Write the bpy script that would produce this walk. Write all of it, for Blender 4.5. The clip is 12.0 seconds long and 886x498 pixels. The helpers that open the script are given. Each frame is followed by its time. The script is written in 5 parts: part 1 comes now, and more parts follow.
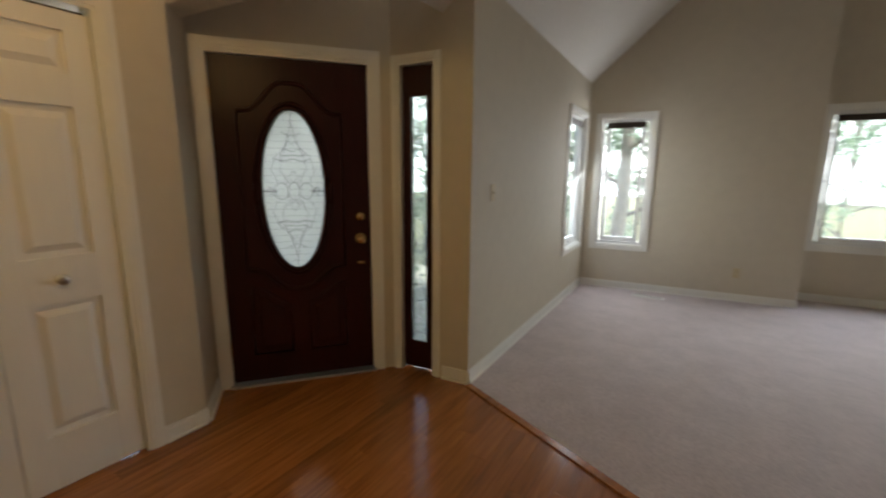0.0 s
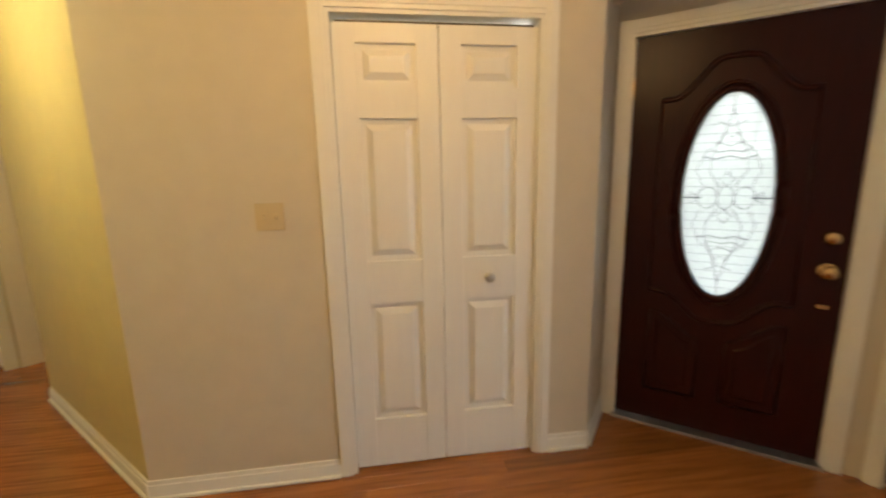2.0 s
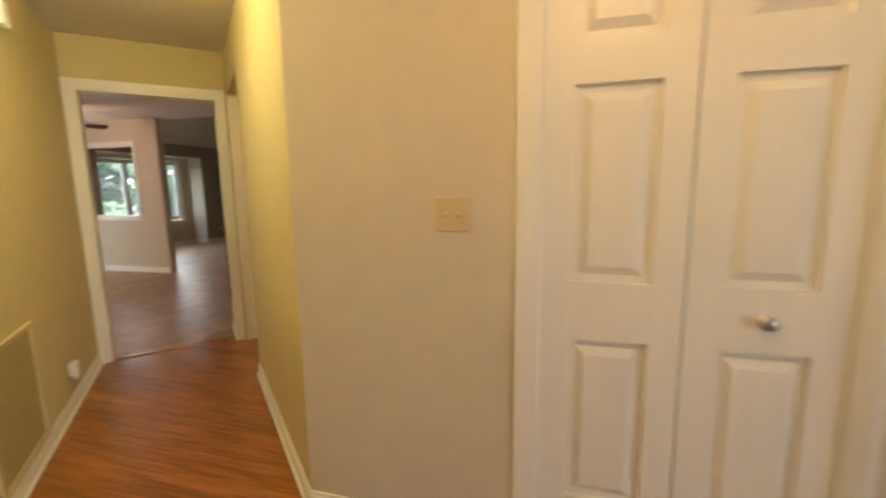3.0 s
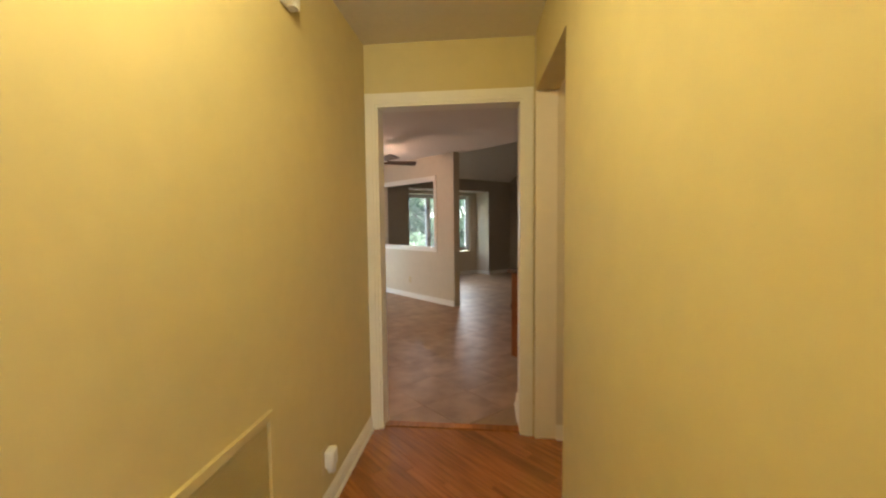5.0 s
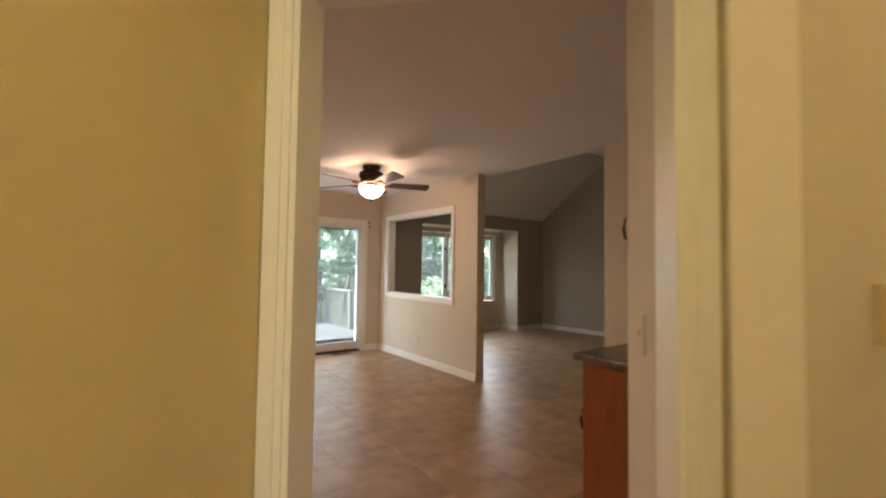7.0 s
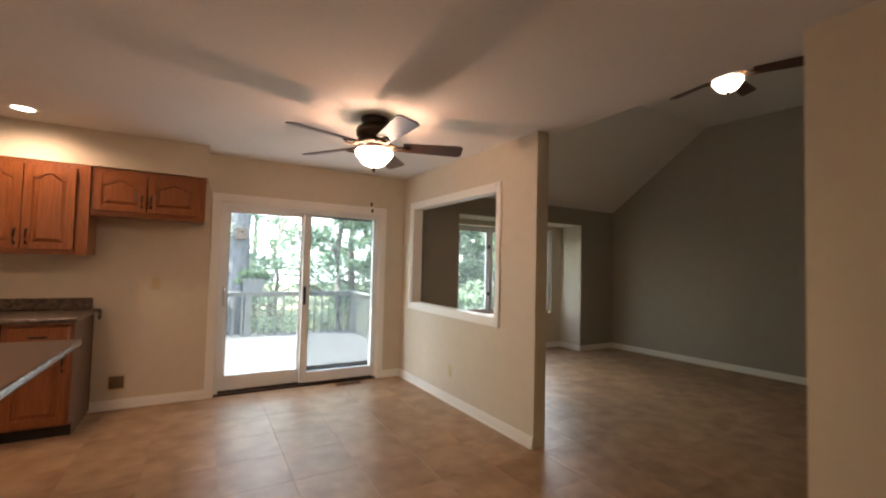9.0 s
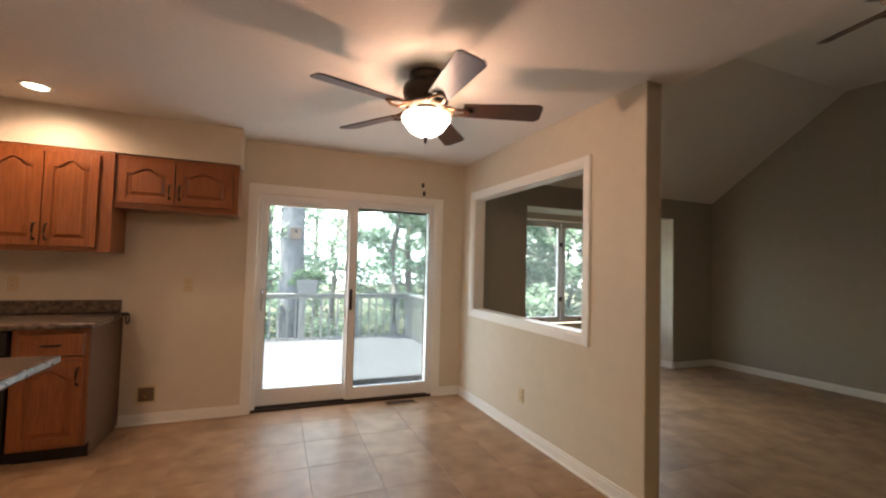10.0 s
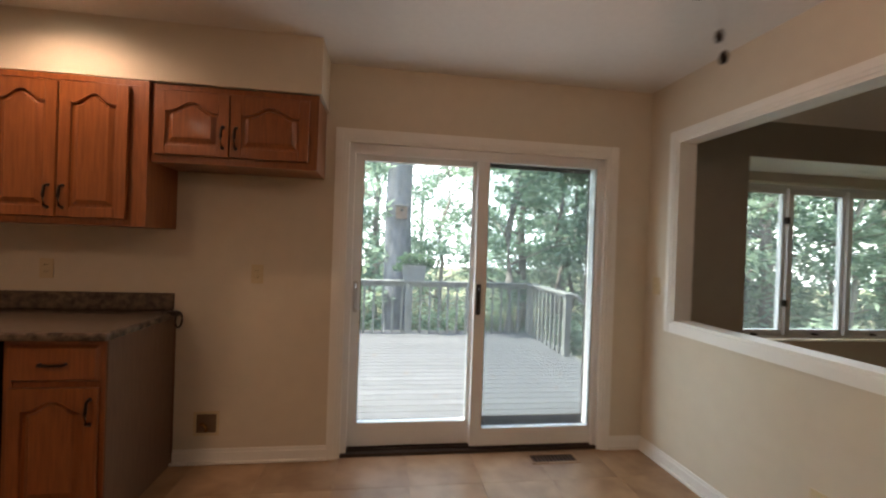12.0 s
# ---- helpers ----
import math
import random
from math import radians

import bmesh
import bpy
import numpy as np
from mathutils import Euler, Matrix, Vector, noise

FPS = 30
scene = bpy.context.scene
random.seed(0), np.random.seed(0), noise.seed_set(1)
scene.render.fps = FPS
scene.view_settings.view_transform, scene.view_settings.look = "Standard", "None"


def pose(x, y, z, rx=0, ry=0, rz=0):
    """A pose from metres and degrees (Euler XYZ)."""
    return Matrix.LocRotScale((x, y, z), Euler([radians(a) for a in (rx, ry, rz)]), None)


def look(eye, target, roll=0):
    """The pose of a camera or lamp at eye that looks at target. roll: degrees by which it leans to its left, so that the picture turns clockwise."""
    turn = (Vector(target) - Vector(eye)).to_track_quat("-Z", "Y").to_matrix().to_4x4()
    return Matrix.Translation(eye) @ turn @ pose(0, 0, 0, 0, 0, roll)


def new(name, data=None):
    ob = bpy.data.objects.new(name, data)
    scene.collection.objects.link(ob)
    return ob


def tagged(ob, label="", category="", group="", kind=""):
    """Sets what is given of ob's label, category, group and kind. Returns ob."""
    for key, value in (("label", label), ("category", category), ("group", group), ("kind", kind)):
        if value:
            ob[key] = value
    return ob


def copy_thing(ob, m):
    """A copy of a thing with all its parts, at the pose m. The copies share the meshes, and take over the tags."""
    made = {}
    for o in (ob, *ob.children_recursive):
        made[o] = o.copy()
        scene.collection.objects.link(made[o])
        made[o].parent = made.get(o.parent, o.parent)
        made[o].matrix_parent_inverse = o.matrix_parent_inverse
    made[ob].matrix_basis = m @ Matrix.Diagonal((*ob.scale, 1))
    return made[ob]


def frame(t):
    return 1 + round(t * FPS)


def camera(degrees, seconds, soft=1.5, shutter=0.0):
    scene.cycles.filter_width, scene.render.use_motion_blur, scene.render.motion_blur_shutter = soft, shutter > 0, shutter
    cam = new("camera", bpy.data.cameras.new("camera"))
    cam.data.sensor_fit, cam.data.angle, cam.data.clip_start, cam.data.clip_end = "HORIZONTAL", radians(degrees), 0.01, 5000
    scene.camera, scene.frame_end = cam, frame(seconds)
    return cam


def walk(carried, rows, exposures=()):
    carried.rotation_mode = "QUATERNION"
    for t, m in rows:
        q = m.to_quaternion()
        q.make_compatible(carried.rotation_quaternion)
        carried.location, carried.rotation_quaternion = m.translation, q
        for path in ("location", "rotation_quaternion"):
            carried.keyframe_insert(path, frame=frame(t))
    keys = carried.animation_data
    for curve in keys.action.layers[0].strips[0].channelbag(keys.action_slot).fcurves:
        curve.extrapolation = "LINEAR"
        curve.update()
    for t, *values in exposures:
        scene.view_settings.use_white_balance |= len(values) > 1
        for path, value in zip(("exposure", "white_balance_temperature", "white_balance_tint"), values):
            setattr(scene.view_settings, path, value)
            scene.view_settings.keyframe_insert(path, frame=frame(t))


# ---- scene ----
cam = camera(93.6, 12.0, soft=2.1, shutter=0.5)
EXPOSURES = [(0.0, 2.15), (0.7, 2.75), (1.5, 3.1), (2.0, 3.22), (3.0, 3.34), (3.5, 3.32), (5.5, 3.44), (6.0, 3.6), (6.5, 3.6), (7.0, 3.5), (9.0, 3.36), (10.0, 3.33), (11.0, 3.1), (12.0, 2.75)]
PATH = [
    (0, (-0.261, 0.186, 1.38), (-1.321, 1.844, 1.019), 0.4),
    (0.5, (-0.23, 0.265, 1.41), (-1.656, 1.627, 1.074), 0.3),
    (1, (-0.294, 0.256, 1.435), (-1.973, 1.294, 1.111), -0.5),
    (1.5, (-0.488, 0.26, 1.42), (-2.337, 0.945, 1.081), -0.9),
    (2, (-0.693, 0.269, 1.417), (-2.638, 0.554, 1.046), -1.2),
    (2.5, (-0.901, 0.251, 1.354), (-2.874, 0.161, 1.039), -0.7),
    (3, (-1.136, 0.157, 1.338), (-3.04, -0.374, 1.039), -0.8),
    (3.3, (-1.298, 0.036, 1.342), (-3.13, -0.714, 1.06), -0.6),
    (3.5, (-1.373, -0.035, 1.331), (-3.139, -0.94, 1.083), -0.6),
    (3.7, (-1.485, -0.122, 1.334), (-3.168, -1.173, 1.082), -1.1),
    (5.3, (-2.223, -1.081, 1.342), (-3.429, -2.674, 1.25), -0.5),
    (5.5, (-2.31, -1.193, 1.347), (-3.503, -2.797, 1.285), -0.8),
    (6, (-2.579, -1.587, 1.348), (-3.833, -3.146, 1.36), -1.1),
    (6.5, (-2.873, -1.87, 1.331), (-4.159, -3.4, 1.399), 0.0),
    (7, (-3.143, -2.17, 1.339), (-4.319, -3.785, 1.421), 0.8),
    (9, (-4.145, -3.478, 1.372), (-5.139, -5.212, 1.451), 1.4),
    (9.5, (-4.323, -3.821, 1.369), (-5.198, -5.617, 1.459), 1.3),
    (10, (-4.436, -4.161, 1.352), (-5.181, -6.015, 1.433), 1.5),
    (10.5, (-4.48, -4.502, 1.358), (-5.116, -6.398, 1.404), 1.3),
    (11, (-4.54, -4.866, 1.357), (-5.03, -6.805, 1.367), 1.5),
    (11.5, (-4.536, -5.223, 1.341), (-4.905, -7.189, 1.33), 2.0),
    (12, (-4.509, -5.612, 1.337), (-4.79, -7.592, 1.327), 2.0),
]
walk(cam, [(t, look(eye, target, roll)) for t, eye, target, roll in PATH], EXPOSURES)

# ---- world and large lights ----
world = bpy.data.worlds.new("sky_world")
scene.world = world
world.use_nodes = True
wn = world.node_tree
bg = wn.nodes["Background"]
sky = wn.nodes.new("ShaderNodeTexSky")
sky.sky_type = "NISHITA"
sky.sun_disc = False
sky.sun_elevation = radians(60)
sky.sun_rotation = radians(93)
wn.links.new(sky.outputs["Color"], bg.inputs["Color"])
bg.inputs["Strength"].default_value = 0.15


def lamp(name, kind, m, energy, color, **more):
    data = bpy.data.lights.new(name, kind)
    data.energy, data.color = energy, color
    for key, value in more.items():
        if key == "size":
            data.size = value
        elif key == "size_y":
            data.shape = "RECTANGLE"
            data.size_y = value
        elif key == "radius":
            data.shadow_soft_size = value
        elif key == "angle":
            data.angle = value
        elif key == "spread":
            data.spread = value
        elif key == "cone":
            data.spot_size, data.spot_blend = value, 0.6
    ob = new(name, data)
    ob.matrix_world = m
    return ob


WARM = (1.0, 0.595, 0.19)
HALL = (1.0, 0.83, 0.38)
BULB = (1.0, 0.555, 0.375)
CAN_LIGHT = (1.0, 0.64, 0.445)
DAY = (0.91, 0.94, 1.0)
lamp("sun", "SUN", look((5.0, -0.26, 8.66), (0, 0, 0)), 3.4, (1.0, 0.95, 0.86), angle=radians(0.6))
# daylight standing in the window openings, facing inwards
lamp("daylight_slider", "AREA", look((-5.13, -8.32, 1.05), (-5.13, -5, 0.8)), 1.15, DAY, size=1.6, size_y=1.8)
lamp("daylight_bay", "AREA", look((-8.4, -8.93, 1.35), (-7.6, -6.8, 0.0)), 1.7, DAY, size=1.9, size_y=1.4, spread=radians(85))
lamp("daylight_living_corner", "AREA", look((-1.2, 5.62, 1.28), (-1.0, 2, 0.7)), 4.0, DAY, size=0.6, size_y=1.5)
lamp("daylight_living_side", "AREA", look((-1.66, 4.98, 1.3), (0.8, 4.7, 0.0)), 2.7, DAY, size=0.7, size_y=1.4)
lamp("daylight_living_bay", "AREA", look((1.6, 6.3, 1.35), (1.3, 3.2, 0.0)), 5.2, DAY, size=1.8, size_y=1.4, spread=radians(115))
# lamps of the house, and an unseen passage lamp added as fill
lamp("foyer_bulb", "POINT", pose(-1.45, 0.35, 2.27), 2.2, WARM, radius=0.09)
lamp("hall_bulb", "POINT", pose(-2.30, -1.60, 2.30), 2.65, HALL, radius=0.08)
lamp("passage_bulb", "POINT", pose(-4.75, -1.5, 2.30), 1.05, WARM, radius=0.08)
lamp("kitchen_fan_bulb", "POINT", pose(-5.20, -6.37, 2.095), 1.45, BULB, radius=0.018)
lamp("family_fan_bulb", "POINT", pose(-8.28, -5.47, 3.135), 0.12, BULB, radius=0.07)
lamp("side_room_bulb", "POINT", pose(-6.22, -2.10, 1.95), 1.1, (0.86, 0.96, 1.0), radius=0.05)
# the two spots at x = -2.7 are unseen fill, added to brighten the cabinets
for rx, ry in ((-2.96, -7.60), (-1.8, -7.60), (-2.7, -5.9), (-2.7, -4.7)):
    lamp("recessed_bulb", "SPOT", pose(rx, ry, 2.420), 3.5, CAN_LIGHT, radius=0.05, cone=radians(165))

# ---- materials ----
def material(name, base, rough=0.5, metal=0.0, grain=0.0, scale=20.0, bump=0.0, bump_scale=80.0, stretch=(1, 1, 1), second=None, blotch=0.0, random_mix=0.0, coat=0.0, spec=0.5):
    """A principled material with fine grain, large blotches, relief and a shift from piece to piece."""
    mat = bpy.data.materials.new(name)
    mat.use_nodes = True
    nt = mat.node_tree
    n, ln = nt.nodes, nt.links
    p = n["Principled BSDF"]
    p.inputs["Roughness"].default_value = rough
    p.inputs["Metallic"].default_value = metal
    p.inputs["Coat Weight"].default_value = coat
    p.inputs["Specular IOR Level"].default_value = spec
    p.inputs["Coat Roughness"].default_value = 0.12
    tc = n.new("ShaderNodeTexCoord")
    mp = n.new("ShaderNodeMapping")
    mp.inputs["Scale"].default_value = stretch
    ln.new(tc.outputs["Object"], mp.inputs["Vector"])
    info = n.new("ShaderNodeObjectInfo")
    if random_mix:
        add = n.new("ShaderNodeVectorMath")
        add.operation = "ADD"
        mul = n.new("ShaderNodeMath")
        mul.operation = "MULTIPLY"
        mul.inputs[1].default_value = 37.0
        ln.new(info.outputs["Random"], mul.inputs[0])
        ln.new(mp.outputs["Vector"], add.inputs[0])
        ln.new(mul.outputs[0], add.inputs[1])
        vec = add.outputs["Vector"]
    else:
        vec = mp.outputs["Vector"]
    fine = n.new("ShaderNodeTexNoise")
    fine.inputs["Scale"].default_value = scale
    fine.inputs["Detail"].default_value = 6.0
    ln.new(vec, fine.inputs["Vector"])
    mix = n.new("ShaderNodeMix")
    mix.data_type = "RGBA"
    dark = second or tuple(c * 0.55 for c in base)
    mix.inputs["A"].default_value = (*base, 1)
    mix.inputs["B"].default_value = (*dark, 1)
    ramp = n.new("ShaderNodeMapRange")
    ramp.inputs["From Min"].default_value, ramp.inputs["From Max"].default_value = 0.35, 0.7
    ramp.inputs["To Max"].default_value = grain
    ln.new(fine.outputs["Fac"], ramp.inputs["Value"])
    ln.new(ramp.outputs["Result"], mix.inputs["Factor"])
    color = mix.outputs["Result"]
    if blotch or random_mix:
        big = n.new("ShaderNodeTexNoise")
        big.inputs["Scale"].default_value = max(0.6, scale * 0.07)
        big.inputs["Detail"].default_value = 3.0
        ln.new(vec, big.inputs["Vector"])
        hsv = n.new("ShaderNodeHueSaturation")
        val = n.new("ShaderNodeMath")
        val.operation = "MULTIPLY_ADD"
        val.inputs[1].default_value = 2 * blotch
        val.inputs[2].default_value = 1 - blotch - random_mix / 2
        ln.new(big.outputs["Fac"], val.inputs[0])
        val2 = n.new("ShaderNodeMath")
        val2.operation = "MULTIPLY_ADD"
        val2.inputs[1].default_value = random_mix
        ln.new(info.outputs["Random"], val2.inputs[0])
        ln.new(val.outputs[0], val2.inputs[2])
        ln.new(val2.outputs[0], hsv.inputs["Value"])
        ln.new(color, hsv.inputs["Color"])
        color = hsv.outputs["Color"]
    ln.new(color, p.inputs["Base Color"])
    if bump:
        rel = n.new("ShaderNodeTexNoise")
        rel.inputs["Scale"].default_value = bump_scale
        rel.inputs["Detail"].default_value = 4.0
        ln.new(vec, rel.inputs["Vector"])
        b = n.new("ShaderNodeBump")
        b.inputs["Strength"].default_value = bump
        b.inputs["Distance"].default_value = 0.004
        ln.new(rel.outputs["Fac"], b.inputs["Height"])
        ln.new(b.outputs["Normal"], p.inputs["Normal"])
    return mat


def glass(name, tint, rough, clear):
    """Window glass: mostly see-through, with a little gloss; clear below 1 mixes in frosting."""
    mat = bpy.data.materials.new(name)
    mat.use_nodes = True
    n, ln = mat.node_tree.nodes, mat.node_tree.links
    n.remove(n["Principled BSDF"])
    out = n["Material Output"]
    see = n.new("ShaderNodeBsdfTransparent")
    see.inputs["Color"].default_value = (*tint, 1)
    gloss = n.new("ShaderNodeBsdfGlossy")
    gloss.inputs["Roughness"].default_value = rough
    frost = n.new("ShaderNodeBsdfTranslucent")
    frost.inputs["Color"].default_value = (0.43, 0.44, 0.43, 1)
    a = n.new("ShaderNodeMixShader")
    tc = n.new("ShaderNodeTexCoord")
    ripple = n.new("ShaderNodeTexNoise")
    ripple.inputs["Scale"].default_value = 60
    ln.new(tc.outputs["Object"], ripple.inputs["Vector"])
    rr = n.new("ShaderNodeMapRange")
    veil = min(0.12, (1 - clear) * 0.4)
    rr.inputs["To Min"].default_value = 1 - clear - veil
    rr.inputs["To Max"].default_value = 1 - clear + veil
    ln.new(ripple.outputs["Fac"], rr.inputs["Value"])
    ln.new(rr.outputs["Result"], a.inputs["Fac"])
    ln.new(see.outputs[0], a.inputs[1])
    ln.new(frost.outputs[0], a.inputs[2])
    b = n.new("ShaderNodeMixShader")
    fr = n.new("ShaderNodeLayerWeight")
    steep = n.new("ShaderNodeMath")
    steep.operation = "POWER"
    steep.inputs[1].default_value = 5.0
    ln.new(fr.outputs["Facing"], steep.inputs[0])
    part_gloss = n.new("ShaderNodeMath")
    part_gloss.operation = "MULTIPLY_ADD"
    part_gloss.inputs[1].default_value = 0.5
    part_gloss.inputs[2].default_value = 0.015
    ln.new(steep.outputs[0], part_gloss.inputs[0])
    ln.new(part_gloss.outputs[0], b.inputs["Fac"])
    ln.new(a.outputs[0], b.inputs[1])
    ln.new(gloss.outputs[0], b.inputs[2])
    ln.new(b.outputs[0], out.inputs["Surface"])
    return mat


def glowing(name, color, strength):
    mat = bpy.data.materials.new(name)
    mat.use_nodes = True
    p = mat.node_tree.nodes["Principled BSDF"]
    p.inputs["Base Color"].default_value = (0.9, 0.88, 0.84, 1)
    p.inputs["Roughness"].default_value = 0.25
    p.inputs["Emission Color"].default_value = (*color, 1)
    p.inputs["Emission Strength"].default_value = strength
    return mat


# greyer family room paint, with the room's dimness also put into its colour
DIMPAINT = material("dimmed_grey_wall_paint", (0.36, 0.325, 0.262), 0.75, grain=0.10, scale=9, bump=0.12, bump_scale=220, blotch=0.04)
PAINT = material("greige_wall_paint", (0.62, 0.55, 0.43), 0.75, grain=0.10, scale=9, bump=0.12, bump_scale=220, blotch=0.04)
HALLPAINT = material("pale_yellow_wall_paint", (0.62, 0.53, 0.275), 0.75, grain=0.10, scale=9, bump=0.12, bump_scale=220, blotch=0.04)
CEIL = material("ceiling_paint", (0.74, 0.71, 0.66), 0.9, grain=0.08, scale=30, bump=0.35, bump_scale=150, blotch=0.03)
TRIM = material("white_trim_paint", (0.80, 0.78, 0.72), 0.38, grain=0.06, scale=25, bump=0.05, bump_scale=40)
DOORWHITE = material("white_door_paint", (0.80, 0.78, 0.73), 0.42, grain=0.06, scale=30, bump=0.10, bump_scale=60, stretch=(1, 1, 0.15))
MAHOGANY = material("mahogany_door", (0.032, 0.0046, 0.0036), 0.34, grain=0.6, scale=14, stretch=(6, 6, 0.5), second=(0.014, 0.0026, 0.0022), bump=0.10, bump_scale=40, spec=0.22)
OAKFLOOR = material("oak_strip_floor", (0.38, 0.142, 0.035), 0.17, grain=0.85, scale=7, stretch=(7, 0.45, 1), second=(0.20, 0.068, 0.017), bump=0.06, bump_scale=30, blotch=0.26, random_mix=0.26, coat=0.35)
SUBFLOOR = material("dark_floor_joint", (0.10, 0.045, 0.018), 0.7, grain=0.3)
TILE = material("stone_look_tile", (0.385, 0.238, 0.128), 0.38, grain=1.0, scale=5.5, second=(0.235, 0.128, 0.060), bump=0.10, bump_scale=18, blotch=0.30, random_mix=0.07)
GROUT = material("tile_grout", (0.30, 0.193, 0.113), 0.85, grain=0.3, scale=40, bump=0.3)
CARPET = material("pile_carpet", (0.54, 0.455, 0.44), 0.95, grain=0.6, scale=70, second=(0.33, 0.272, 0.262), bump=1.0, bump_scale=140, blotch=0.2)
CARPET.node_tree.nodes["Principled BSDF"].inputs["Sheen Weight"].default_value = 0.25
# this brown also carries the shade that falls on the cabinet end
SHADEDVENEER = material("shade_darkened_veneer", (0.15, 0.082, 0.045), 0.5, grain=0.6, scale=9, stretch=(9, 9, 0.7), second=(0.09, 0.047, 0.026), bump=0.08, bump_scale=35)
JAMB = material("cream_jamb_paint", (0.80, 0.74, 0.64), 0.5, grain=0.08, scale=12, bump=0.08, bump_scale=90, blotch=0.03)
OAK = material("stained_oak_cabinet", (0.27, 0.085, 0.022), 0.36, grain=0.7, scale=9, stretch=(9, 9, 0.7), second=(0.15, 0.040, 0.010), bump=0.12, bump_scale=35, blotch=0.08, coat=0.2)
GRANITE = material("granite_laminate", (0.15, 0.108, 0.078), 0.24, grain=0.95, scale=26, second=(0.03, 0.022, 0.018), blotch=0.3)
BLACK = material("black_enamel", (0.012, 0.012, 0.013), 0.25, grain=0.3, scale=30)
BRONZE = material("oil_rubbed_bronze", (0.035, 0.024, 0.018), 0.38, metal=0.8, grain=0.4, scale=25)
BRASS = material("aged_brass", (0.62, 0.42, 0.20), 0.25, metal=1.0, grain=0.3, scale=30)
WARMBRONZE = material("antique_bronze", (0.16, 0.085, 0.045), 0.35, metal=0.9, grain=0.4, scale=25)
NICKEL = material("brushed_nickel", (0.55, 0.53, 0.50), 0.3, metal=1.0, grain=0.2, scale=60)
BLADE = material("walnut_fan_blade", (0.060, 0.026, 0.014), 0.35, grain=0.7, scale=8, stretch=(1, 10, 10), second=(0.028, 0.011, 0.006))
PLASTIC = material("ivory_plastic", (0.58, 0.47, 0.28), 0.4, grain=0.05)
WHITEPLASTIC = material("white_plastic", (0.80, 0.80, 0.78), 0.35, grain=0.05)
VINYL = material("white_vinyl_frame", (0.78, 0.78, 0.76), 0.4, grain=0.06, scale=20)
LEAD = material("lead_came", (0.07, 0.07, 0.075), 0.5, metal=0.5, grain=0.3)
DARKMETAL = material("dark_aluminium_track", (0.06, 0.045, 0.035), 0.45, metal=0.5, grain=0.4)
DECKWOOD = material("weathered_deck_wood", (0.10, 0.097, 0.098), 0.75, grain=0.8, scale=5, stretch=(0.6, 10, 4), second=(0.045, 0.0435, 0.0445), bump=0.3, bump_scale=30, blotch=0.3, random_mix=0.30)
RAILWOOD = material("weathered_rail_wood", (0.19, 0.185, 0.165), 0.85, grain=0.6, scale=9, second=(0.11, 0.105, 0.092), bump=0.3, bump_scale=40)
BARK = material("tree_bark", (0.24, 0.21, 0.18), 0.95, grain=0.8, scale=9, stretch=(3, 3, 0.5), second=(0.12, 0.10, 0.085), bump=1.0, bump_scale=18)
GRASS = material("forest_ground", (0.09, 0.11, 0.04), 0.95, grain=0.8, scale=6, second=(0.13, 0.09, 0.05), bump=0.8, bump_scale=20, blotch=0.3)
GREYBARK = material("pale_grey_bark", (0.13, 0.132, 0.14), 0.95, grain=0.8, scale=7, stretch=(2.5, 2.5, 0.6), second=(0.06, 0.06, 0.062), bump=1.0, bump_scale=14)
STONE = material("grey_planter", (0.17, 0.17, 0.165), 0.8, grain=0.4, scale=30)
SIDING = material("outer_siding", (0.42, 0.38, 0.32), 0.8, grain=0.2, scale=15)
# slight frosting here lays a haze over the view; these panes are plain glass
CLEAR = glass("window_glass", (0.93, 0.96, 0.96), 0.02, 0.94)
SCREEN = glass("glass_behind_insect_screen", (0.80, 0.83, 0.84), 0.25, 1.0)
FROST = glass("textured_art_glass", (0.90, 0.91, 0.90), 0.15, 0.14)
ARTGLASS = glass("bevelled_clear_glass", (0.86, 0.92, 0.92), 0.08, 0.62)
BOWL = glowing("lit_alabaster_glass", (1.0, 0.88, 0.70), 0.8)
CAN = glowing("lit_recessed_lens", (1.0, 0.88, 0.70), 2.5)


def leafy(name, a, b):
    mat = bpy.data.materials.new(name)
    mat.use_nodes = True
    n, ln = mat.node_tree.nodes, mat.node_tree.links
    p = n["Principled BSDF"]
    p.inputs["Roughness"].default_value = 0.55
    geo = n.new("ShaderNodeNewGeometry")
    mix = n.new("ShaderNodeMix")
    mix.data_type = "RGBA"
    mix.inputs["A"].default_value, mix.inputs["B"].default_value = (*a, 1), (*b, 1)
    ln.new(geo.outputs["Random Per Island"], mix.inputs["Factor"])
    ln.new(mix.outputs["Result"], p.inputs["Base Color"])
    tr = n.new("ShaderNodeBsdfTranslucent")
    ln.new(mix.outputs["Result"], tr.inputs["Color"])
    add = n.new("ShaderNodeMixShader")
    add.inputs["Fac"].default_value = 0.62
    ln.new(p.outputs[0], add.inputs[1])
    ln.new(tr.outputs[0], add.inputs[2])
    ln.new(add.outputs[0], n["Material Output"].inputs["Surface"])
    return mat


LEAF = leafy("green_leaves", (0.15, 0.22, 0.15), (0.34, 0.43, 0.31))
DEADLEAF = material("dry_brown_leaf", (0.10, 0.055, 0.03), 0.8, grain=0.4, scale=30)
IVY = leafy("dark_shrub_leaves", (0.05, 0.10, 0.05), (0.11, 0.17, 0.09))


